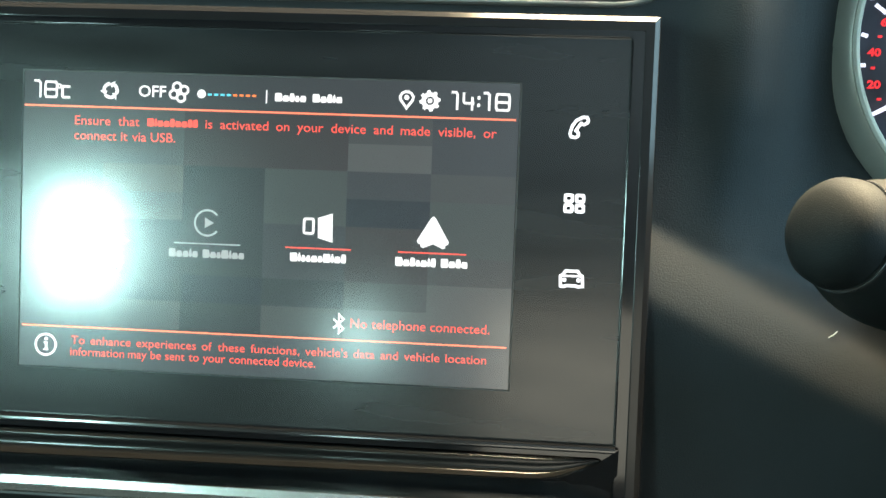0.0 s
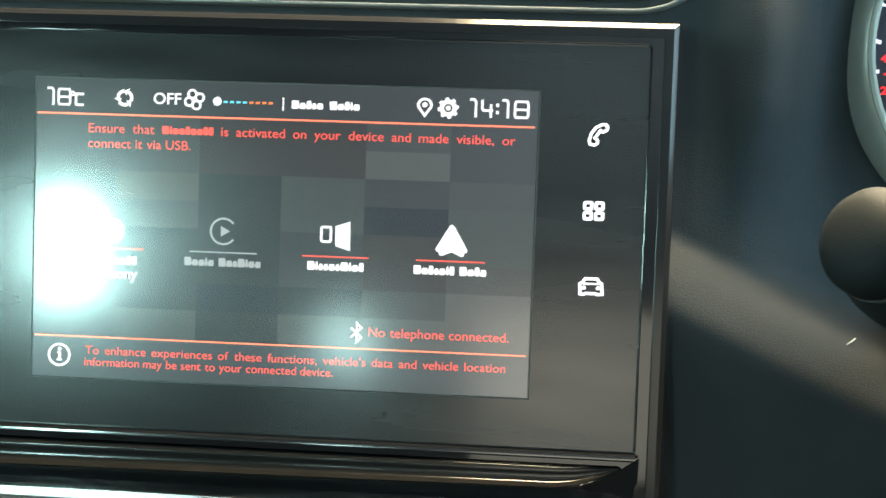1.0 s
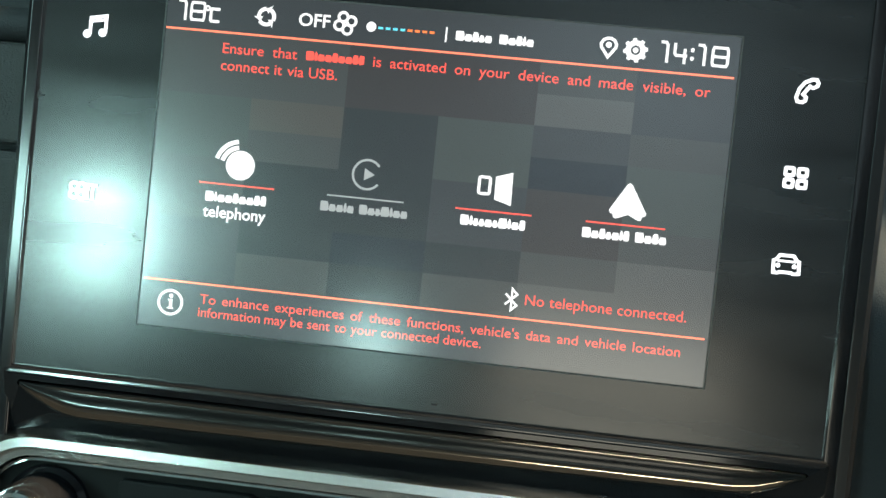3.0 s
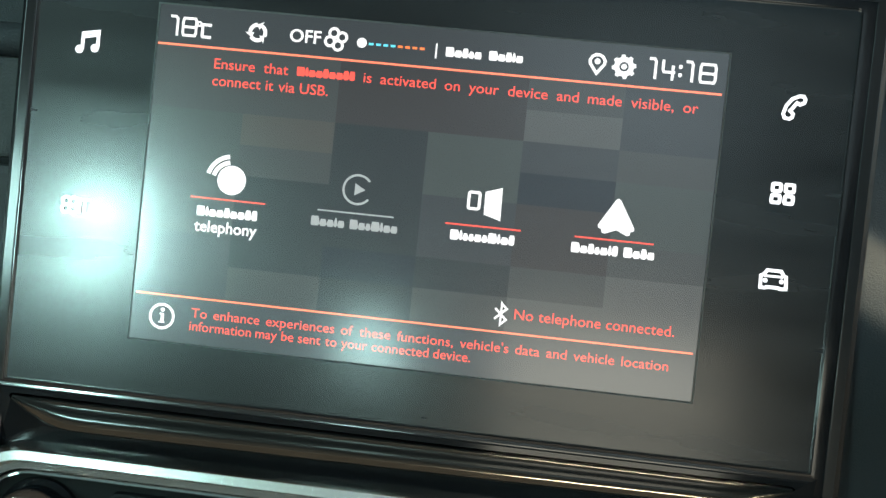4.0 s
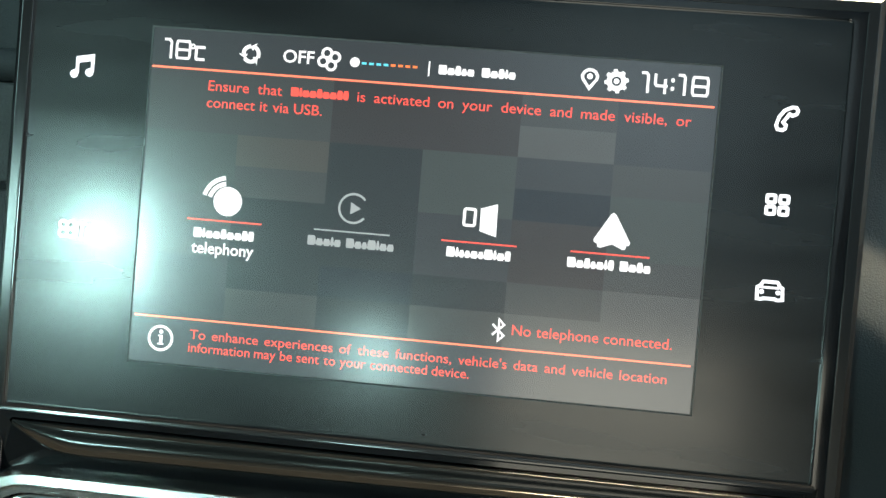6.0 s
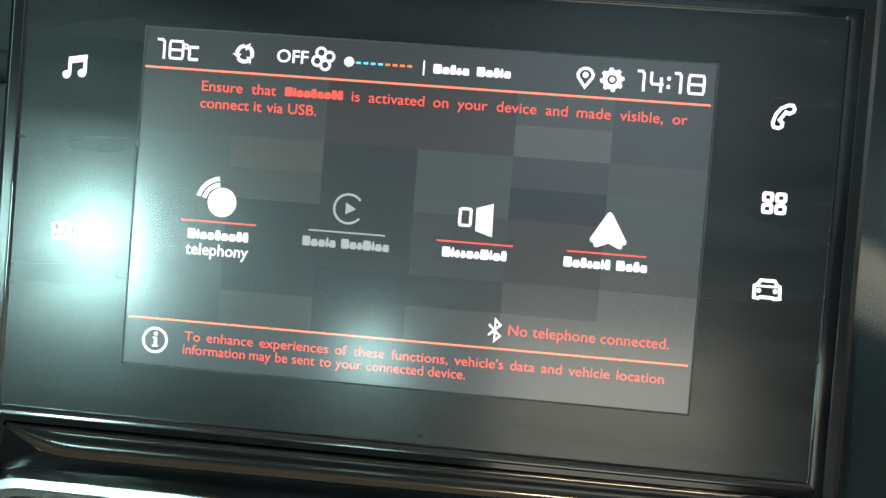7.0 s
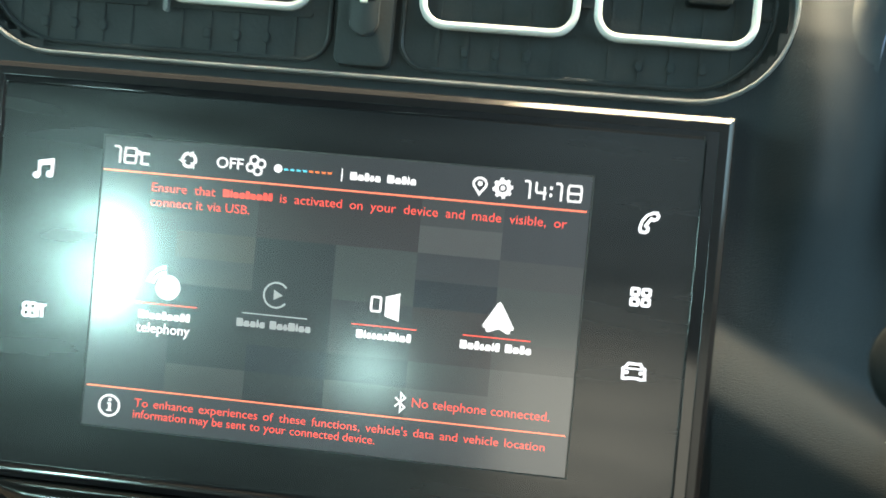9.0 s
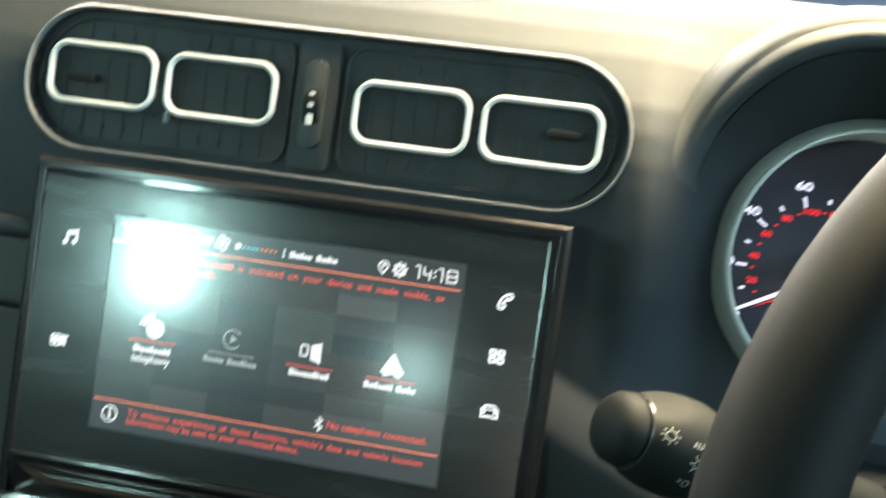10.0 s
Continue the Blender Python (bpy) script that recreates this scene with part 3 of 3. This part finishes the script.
part("lip_bead", sweep([(-111.0, -62.4), (109.3, -62.4)], [(-1.1, -1.0), (-1.1, -2.5), (-1.0, -2.78), (-0.75, -2.90), (-0.5, -2.933), (-0.25, -2.96), (0, -2.98), (0.25, -2.993), (0.5, -3.0), (0.75, -2.92), (0.9, -2.5), (0.9, -1.0)], closed=False, capped=True), M_LIP, screen, "rounded glossy bead", smooth=25)
LEDGE = [(0, 0), (0.04, 0.12), (0.09, 0.22), (0.15, 0.28), (0.22, 0.30), (0.4, 0.27), (0.6, 0.26), (0.76, 0.29), (0.84, 0.36), (0.90, 0.50), (0.94, 0.68), (0.97, 0.86), (1.0, 0.98)]
low = sorted(BOAT[:10])
bm, rows = bmesh.new(), []
for i in range(85):
    x = -107.6 + 212.4 * i / 84
    zb, zt = float(np.interp(x, [p for p, q in low], [q for p, q in low])) + 0.9, -65.3
    deep = 4.4 * min(1.0, max(zt - zb, 0.05) / 6.0)
    ring = [(-2.0 - deep * d, zt + (zb - zt) * k) for k, d in LEDGE]
    ring += [(-2.0 - deep * 0.98, zb - 0.35), (-2.0 - deep * 0.85, zb - 0.7), (-2.0 - deep * 0.45, zb - 0.95), (-1.8, zb - 1.05)]
    rows.append([bm.verts.new(W(x, y, z)) for y, z in ring])
for p, q in zip(rows, rows[1:]):
    for k in range(len(p) - 1):
        bm.faces.new((p[k], p[k + 1], q[k + 1], q[k]))
part("finger_ledge", bm, M_RECESS, screen, "rounded brown-black boat-shaped finger ledge", smooth=60)

# ---------------------------------------------------------------- control panel below
panel = thing("control_panel", (0, 0, -150), "black control panel with knob and keys in a satin silver surround", "control panel")
part("surround", sweep(rrect(0, -132, 232, 98, 16, 8), [(5.5, 6), (5.3, -2), (3.8, -6.5), (1.4, -7.0), (0.2, -4.6), (-1.6, -4.4), (-2.0, 2), (0, 6)]), M_SILVER, panel, "satin silver rounded surround", smooth=30)
part("panel_edge", sweep(rrect(0, -132, 227, 93, 14, 8), [(0.2, 2), (0.2, -3.0), (-0.6, -3.4), (-1.0, 2)]), M_CHROME, panel, "thin bright inner edge", smooth=30)
part("panel_face", slab(rrect(0, -132, 226, 92, 13, 8), 0.5, 8), M_RUBBER, panel)
for i in range(4):
    part("key", slab(rrect(-58 + 40 * i, -99, 38.6, 20, 2, 3), -2.0, 1, 0.8), M_RUBBER, panel)
knob = part("volume_knob", lathe([(0, 12.5), (3, 12.2), (4, 10.6), (18, 10.0), (20.5, 9.4), (21, 8.6)], (-97.5, 2, -100), (0, -1, 0), 36), M_PIANO, panel, "black rotary knob", smooth=30)
part("knob_ring", lathe([(20.3, 9.6), (21.6, 9.2), (22.0, 8.2), (21.4, 7.2), (20.4, 7.0)], (-97.5, 2, -100), (0, -1, 0), 36), M_CHROME, knob, "chrome ring", smooth=40)
part("knob_cap", lathe([(21.0, 7.1), (21.6, 6.6), (21.7, 0.5)], (-97.5, 2, -100), (0, -1, 0), 28), M_PIANO, knob, smooth=40)

# ---------------------------------------------------------------- air vents
def rr4(cx, cz, w, h, radii, n=8):
    """A rounded rectangle with a radius for each corner: top right, top left, bottom left, bottom right."""
    pts = []
    for (sx, sz, a0), r in zip(((1, 1, 0), (-1, 1, 90), (-1, -1, 180), (1, -1, 270)), radii):
        pts += [(cx + sx * (w / 2 - r) + r * math.cos(radians(a0 + 90 * i / n)), cz + sz * (h / 2 - r) + r * math.sin(radians(a0 + 90 * i / n))) for i in range(n + 1)]
    return pts


vents = thing("air_vent_panel", (0, 20, 74), "black twin air vent panel with four white-rimmed outlets", "air vent")
part("surround", sweep(VENT, [(3.0, 52), (3.0, 13.4), (2.6, 12.9), (2.1, 13.4), (1.7, 16), (1.2, 52)]), M_GAP, vents, "glossy dark rounded surround", smooth=35)
part("back", slab(rrect(0.5, 104.4, 266.4, 61, 29, 9), 17.5, 36), M_VENT, vents)
for side in (-1, 1):
    part("outlet_frame", sweep(rr4(side * 70.5, 104.2, 117.5, 54.5, (26, 9, 9, 26) if side > 0 else (9, 26, 26, 9)), [(0.5, 16.2), (0.5, 33), (-0.8, 33), (-0.8, 16.4), (-0.2, 15.9)]), M_GAP, vents, smooth=35)
    for i in range(2):
        cx = side * (42.8 + 55.6 * i)
        part("rim", sweep(rrect(cx, 103.9 if side > 0 else 106.2, 48.8, 25.8, 7.5, 8), oval(1.3, 1.9, 13.5, 12)), M_RING, vents, "white satin rim", smooth=60)
        for k in range(5):
            xx = cx + (k - 2) * 9.6
            part("upright_vane", slab([(xx - 0.7, 78), (xx + 0.7, 78), (xx + 0.7, 130), (xx - 0.7, 130)], 17.0, 18.5), M_VENT, vents)
        for zz in (92, 115.5):
            part("cross_vane", slab(rrect(cx, zz, 50, 2.0, 0.9, 3), 16.7, 18.5), M_VENT, vents)
        for k in range(3):
            for zz in (83.5, 124.5):
                part("vane_tip", slab(rrect(cx + (k - 1) * 10, zz, 2.6, 3.8, 1.2, 4), 16.4, 18.5, 0.5), M_VENT, vents)
        for zz in (100.5, 107.0):
            part("pivot", slab(rrect(cx + side * 27.5, zz, 4.6, 0.8, 0.3, 2), 14.5, 17), M_VENTRIM, vents)
    part("tab", slab(rrect(side * 108, 104.5, 14, 3.4, 1.6, 4), 11, 17, 0.8), M_RUBBER, vents, "small thumb tab")
part("rim_foot", slab(rrect(-66.0, 91.5, 1.5, 5.0, 0.6, 3), 12.4, 15), M_GREYLINE, vents, "small upright pin under a rim")
part("edge_line", sweep(VENT, [(3.3, 15), (3.3, 12.4), (2.8, 11.7), (2.3, 11.6), (1.9, 12.2), (1.8, 15)]), M_GREYLINE, vents, "thin grey edge line round the outlets", smooth=40)
part("centre_column", slab(rrect(0, 104, 18.5, 56, 3, 4), 13.2, 30, 1.2), M_VENT, vents, "dark centre column", smooth=40)
part("slider_slot", slab(rrect(0, 104.5, 9.5, 38, 4.5, 5), 10.6, 13, 0.8), M_GAP, vents, smooth=40)
part("thumb_wheel", lathe([(-3.8, 15), (-3.4, 15.6), (3.4, 15.6), (3.8, 15)], (0, 24.2, 104), (1, 0, 0), 40), M_RUBBER, vents, "ribbed thumb wheel", smooth=30)
for w, h, zz in ((2.4, 4.4, 97.6), (2.0, 1.9, 103.8), (1.8, 1.4, 108.6)):
    part("air_mark", slab(rrect(0, zz, w, h, 0.3, 2), 8.0, 9.4), M_RING, vents)

# ---------------------------------------------------------------- instrument hood and cluster
def hood_rise(a):
    """How far the hood stands proud at an angle round its corner: wholly over the top, merging into the dash on its way down."""
    return 1 - smooth_step((a - 114) / 66)


def hood_part(name, r, section, material, label):
    """One moulding of the arch: along the top, round the corner, narrowing on its way down and merging into the dash."""
    cx, cz = HOOD_C
    path = [(580 - 36 * i, cz + r, 90) for i in range(10)]
    path += [(cx + r * math.cos(radians(a)), cz + r * math.sin(radians(a)), a) for a in range(90, 181, 5)]
    path += [(cx - r, cz - 6 * i, 180) for i in range(1, 6)]
    bm, rings = bmesh.new(), []
    for x, z, a in path:
        ux, uz = math.cos(radians(a)), math.sin(radians(a))
        slim = 1 - 0.45 * (max(0, a - 90) / 90) ** 1.5
        q = hood_rise(a)
        ring = []
        for o, y in section:
            px, pz = x + ux * o * slim, z + uz * o * slim
            ring.append(bm.verts.new(W(px, y * q + (skin_y(px, pz) + 0.25) * (1 - q), pz)))
        rings.append(ring)
    for p, q in zip(rings, rings[1:]):
        for j in range(len(section) - 1):
            bm.faces.new((p[j], p[j + 1], q[j + 1], q[j]))
    return part(name, bm, material, hood, label, smooth=50)


hood = thing("instrument_hood", (380, 20, -30), "grey grained hood arching over the instrument cluster", "instrument hood", kind="structure")
hood_part("arch", 62, [(-2, 64), (-1.2, 20), (-0.6, 2), (0, -4), (1.2, -7), (3.5, -8.5), (6, -8), (8.5, -5), (10, -2.2), (10.6, -1.0), (12.5, -0.6), (14.5, 1.5), (16.5, 5.5), (18.5, 10.5), (20.2, 16), (21.2, 21), (23.5, 28), (27, 60), (32, 110), (38, 165), (44, 230)], M_HOOD_LIT, "stepped grey arch with a rounded lip")

bm, rings = bmesh.new(), []
INNER = [(HOOD_C[0] + 61.2 * math.cos(radians(a)), HOOD_C[1] + 61.2 * math.sin(radians(a)), a, a if a <= 90 else 90 + (a - 90) * 70 / 90) for a in range(20, 181, 5)]
INNER += [(HOOD_C[0] - 61.2, HOOD_C[1] - 6 * i, 180, 180 + math.degrees(math.asin((66.5 - HOOD_C[1] + 6 * i) / 62.5))) for i in range(1, 6)]
for xa, za, a, turn in INNER:
    k, low = hood_rise(a), smooth_step((HOOD_C[1] - za) / 22)
    xb, zb = 237 + 60 * math.cos(radians(turn)), 66.5 + 61.5 * math.sin(radians(turn))
    ya, yb, row = -3 * k + (skin_y(xa, za) + 0.2) * (1 - k), 36.0, []
    for j in range(9):
        s = j / 8
        x, z = xa + (xb - xa) * s, za + (zb - za) * s
        y = ya + (yb - ya) * s
        row.append(bm.verts.new(W(x, y * (1 - low) + (skin_y(x, z) + 0.2) * low, z)))
    rings.append(row)
for p, q in zip(rings, rings[1:]):
    for j in range(8):
        bm.faces.new((p[j], p[j + 1], q[j + 1], q[j]))
part("hood_lining", bm, M_SOFT, hood, "smooth dark inner side of the hood", smooth=60)

cluster = thing("instrument_cluster", (300, 60, 0), "dark instrument cluster with a chrome-rimmed dial lit white and red", "instrument cluster")
part("backplate", slab(rrect(415, 60, 466, 150, 40, 6), 58.5, 66), M_HOUSING, cluster)
RING = [(237 + 54.5 * math.cos(2 * math.pi * i / 72), 66.5 + 56.0 * math.sin(2 * math.pi * i / 72)) for i in range(72)]
part("dial_bezel", sweep(RING, [(7.6, 62), (7.6, 37.6), (7.2, 36.2), (6.2, 34.2), (4.4, 31.4), (3.0, 29.6), (2.0, 28.8), (1.4, 29.2), (1.2, 62)]), M_EDGE, cluster, "broad satin grey dial bezel", smooth=50)
# Chrome ring coloured satin white, so its shine is in the colour
part("dial_ring", sweep(RING, [(1.5, 62), (1.4, 28.6), (0.9, 27.2), (0.1, 27.0), (-0.4, 28.2), (-0.5, 62)]), M_RING, cluster, "thin chrome dial ring, shine put in as white", smooth=40)
part("dial_face", slab([(237 + (x - 237) * 0.995, 66.5 + (z - 66.5) * 0.995) for x, z in RING], 53.6, 58), M_DIAL, cluster)
DX, DZ, DY = 221.8, 62.0, 53.2


def on_dial(r, degrees):
    return DX + r * math.cos(radians(degrees)), DZ + r * math.sin(radians(degrees))


for n in range(1, 10):
    a = 218 - 18.8 * n
    r0, r1, w = (29.0, 33.6, 0.62) if n % 2 == 0 else (30.4, 32.6, 0.62)
    u = Vector((math.cos(radians(a)), math.sin(radians(a))))
    v, c = Vector((-u.y, u.x)) * w, Vector((DX, DZ))
    part("scale_tick", slab([tuple(c + u * r0 + v), tuple(c + u * r0 - v), tuple(c + u * r1 - v), tuple(c + u * r1 + v)], DY, DY + 0.6), M_DIALW, cluster)
for n, words in ((0, "0"), (2, "20"), (4, "40"), (6, "60"), (8, "80")):
    x, z = on_dial(38.2, 216 - 18.6 * n)
    text("scale_number", [words], x - 1.75 * len(words), x + 1.75 * len(words), z - 1.8, 3.8, M_DIALW, cluster, y=DY, bold=0.03)
for n, words in ((1, "20"), (2, "40"), (3, "60"), (4, "80"), (5, "100"), (6, "120")):
    x, z = on_dial(26.8, 217.5 - 23.4 * n)
    text("inner_number", [words], x - 1.15 * len(words), x + 1.15 * len(words), z - 1.3, 2.7, M_DIALR, cluster, y=DY, bold=0.05)
    x, z = on_dial(26.6, 229 - 23.4 * n)
    part("inner_dot", slab(rrect(x, z, 1.5, 0.9, 0.3, 2), DY, DY + 0.6), M_DIALR, cluster)
part("needle", slab([(188.6, 43.3), (189.0, 42.2), (220, 58.2), (219, 60.4)], DY - 18.0, DY - 16.8), M_DIALW, cluster, "white lit needle")
part("needle_foot", slab([(195, 44.2), (220, 55.6), (220, 57.8)], DY - 17.2, DY - 16.4), M_DIALR, cluster, "red underside of the needle")
part("hub", lathe([(0, 9), (16, 8.5), (20, 7)], (DX, DY, DZ), (0, -1, 0), 28), M_RUBBER, cluster, smooth=40)
bm = slab(rrect(211.2, 33.2, 3.4, 3.4, 1.2, 4), DY, DY + 0.5)
part("lamp_symbol", bm, M_GREEN, cluster, "small green lamp symbol")
part("lower_plate", slab([(190, 13), (252, 13), (252, 27), (186, 29)], DY - 0.6, DY), M_HARD, cluster, "dark grey lower plate")

# ---------------------------------------------------------------- stalk and wheel
stalk = thing("column_stalk", (190, -92, -4), "black indicator and light stalk beside the steering wheel", "column stalk")
AX = Vector((0.80, 0.54, -0.23)).normalized()
O = Vector((138.4, -98.0, 8.4))
part("end_knob", lathe([(0, 1.1), (0.3, 4.3), (1.0, 7.4), (2.4, 9.8), (4.6, 11.2), (7.2, 11.7), (8.4, 11.8), (8.8, 11.4)], O, AX, 44), M_RUBBER, stalk, "domed end knob", smooth=40)
part("groove", lathe([(8.6, 10.6), (9.8, 10.6)], O, AX, 36), M_PIANO, stalk)
part("barrel_edge", lathe([(9.4, 11.4), (9.6, 12.0), (10.2, 12.2), (10.6, 11.8)], O, AX, 44), M_VENTRIM, stalk, "thin glossy edge", smooth=40)
BARREL = [(10.4, 12.0), (13, 13.4), (16, 14.6), (19, 15.4), (22, 15.9), (26, 16.2), (30, 16.2), (34, 15.9), (37, 15.2), (39, 14.0), (40, 12.0), (40.5, 10.0)]
bm = lathe(BARREL, O, AX, 56)
scoop = W(*(O + AX * 24 + Vector((-0.15, -0.45, 0.88)) * 15.8))        # shallow finger scoop
for v in bm.verts:
    d = (v.co - scoop).length * 1000
    v.co -= Vector((-0.15, -0.45, 0.88)) * (0.0019 * math.exp(-(d / 7.5) ** 4))
part("barrel", bm, M_RUBBER, stalk, "rotary barrel with a finger scoop and printed light marks", smooth=40)
part("neck", lathe([(40.0, 10.4), (41, 12.4), (46.5, 12.6), (47.2, 11.4), (48.4, 11.4), (49, 12.4), (58, 12.2), (120, 11.0)], O, AX, 36), M_RUBBER, stalk, smooth=40)
SU = Vector((0.58, -0.80, 0.0)).normalized()
SV = AX.cross(SU).normalized()
SV = SV if SV.z > 0 else -SV


def barrel_radius(a):
    return float(np.interp(a, [p for p, q in BARREL], [q for p, q in BARREL]))


def on_barrel(polys, a0, th, name):
    """Flat printed pieces laid on the barrel: (along, round) in millimetres from the mark's centre."""
    bm = bmesh.new()
    for poly in polys:
        vs = []
        for p, q in poly:
            t, r = radians(th) + q / 15.8, barrel_radius(a0 + p) + 0.25
            vs.append(bm.verts.new(W(*(O + AX * (a0 + p) + (SU * math.cos(t) + SV * math.sin(t)) * r))))
        bm.faces.new(vs)
    part(name, bm, M_MARK, stalk)


def rays(r0, r1, n, w):
    out = []
    for k in range(n):
        a = 2 * math.pi * k / n
        u, v = Vector((math.cos(a), math.sin(a))), Vector((-math.sin(a), math.cos(a))) * w
        out.append([tuple(u * r0 - v), tuple(u * r1 - v), tuple(u * r1 + v), tuple(u * r0 + v)])
    return out


def hoop(r, w, n=16):
    return [[tuple(Vector((math.cos(a), math.sin(a))) * q) for a, q in ((2 * math.pi * k / n, r), (2 * math.pi * k / n, r + w), (2 * math.pi * (k + 1) / n, r + w), (2 * math.pi * (k + 1) / n, r))] for k in range(n)]


on_barrel(hoop(1.3, 0.45) + rays(2.1, 3.0, 8, 0.22), 14.5, 13, "side_light_mark")
vs, fs = word_mesh("AUTO", 0.02)
on_barrel([[(-3.4 + vs[k][0] * 2.75, -0.9 + vs[k][1] * 2.6) for k in f] for f in fs], 25.5, 11, "auto_mark")
on_barrel(hoop(1.0, 0.4) + rays(1.6, 2.9, 6, 0.22), 25.5, -9, "main_light_mark")
on_barrel(hoop(0.9, 0.4) + [[(-3.2, -0.3), (-1.8, -0.3), (-1.8, 0.1), (-3.2, 0.1)], [(-3.2, 0.5), (-1.8, 0.5), (-1.8, 0.9), (-3.2, 0.9)]], 25.5, -34, "fog_light_mark")

shroud = thing("column_shroud", (300, -40, -80), "matt black steering column shroud", "column shroud", kind="structure")
part("shell", slab(rrect(354, -90, 308, 154, 14, 6), -10, 40, 6), M_HARD, shroud, smooth=40)

wheel = thing("steering_wheel", (340, -220, -15), "black leather steering wheel with a thick round rim", "steering wheel")
bm = bmesh.new()
ring = []
for i in range(96):
    a = 2 * math.pi * i / 96
    r = 174
    row = []
    for j in range(16):
        b = 2 * math.pi * j / 16
        rr, yy = r + 14 * math.cos(b), 17 * math.sin(b)
        zz = rr * math.sin(a)
        row.append(bm.verts.new(W(340 + rr * math.cos(a), -220 + yy + zz * 0.30, -15 + zz * 0.954)))
    ring.append(row)
for i in range(96):
    for j in range(16):
        bm.faces.new((ring[i][j], ring[(i + 1) % 96][j], ring[(i + 1) % 96][(j + 1) % 16], ring[i][(j + 1) % 16]))
part("rim", bm, M_LEATHER, wheel, "black leather rim", smooth=True)
part("hub", slab(rrect(340, -22, 150, 110, 40, 8), -230, -190, 10), M_RUBBER, wheel, smooth=40)
for side in (-1, 1):
    part("spoke", slab([(340 + side * 60, -36), (340 + side * 170, -30), (340 + side * 170, 4), (340 + side * 60, 14)][::side], -226, -208, 4), M_RUBBER, wheel, smooth=40)
part("column", lathe([(0, 40), (120, 52), (230, 60)], (340, -200, -22), (0, 1, -0.15), 24), M_RUBBER, wheel, smooth=40)
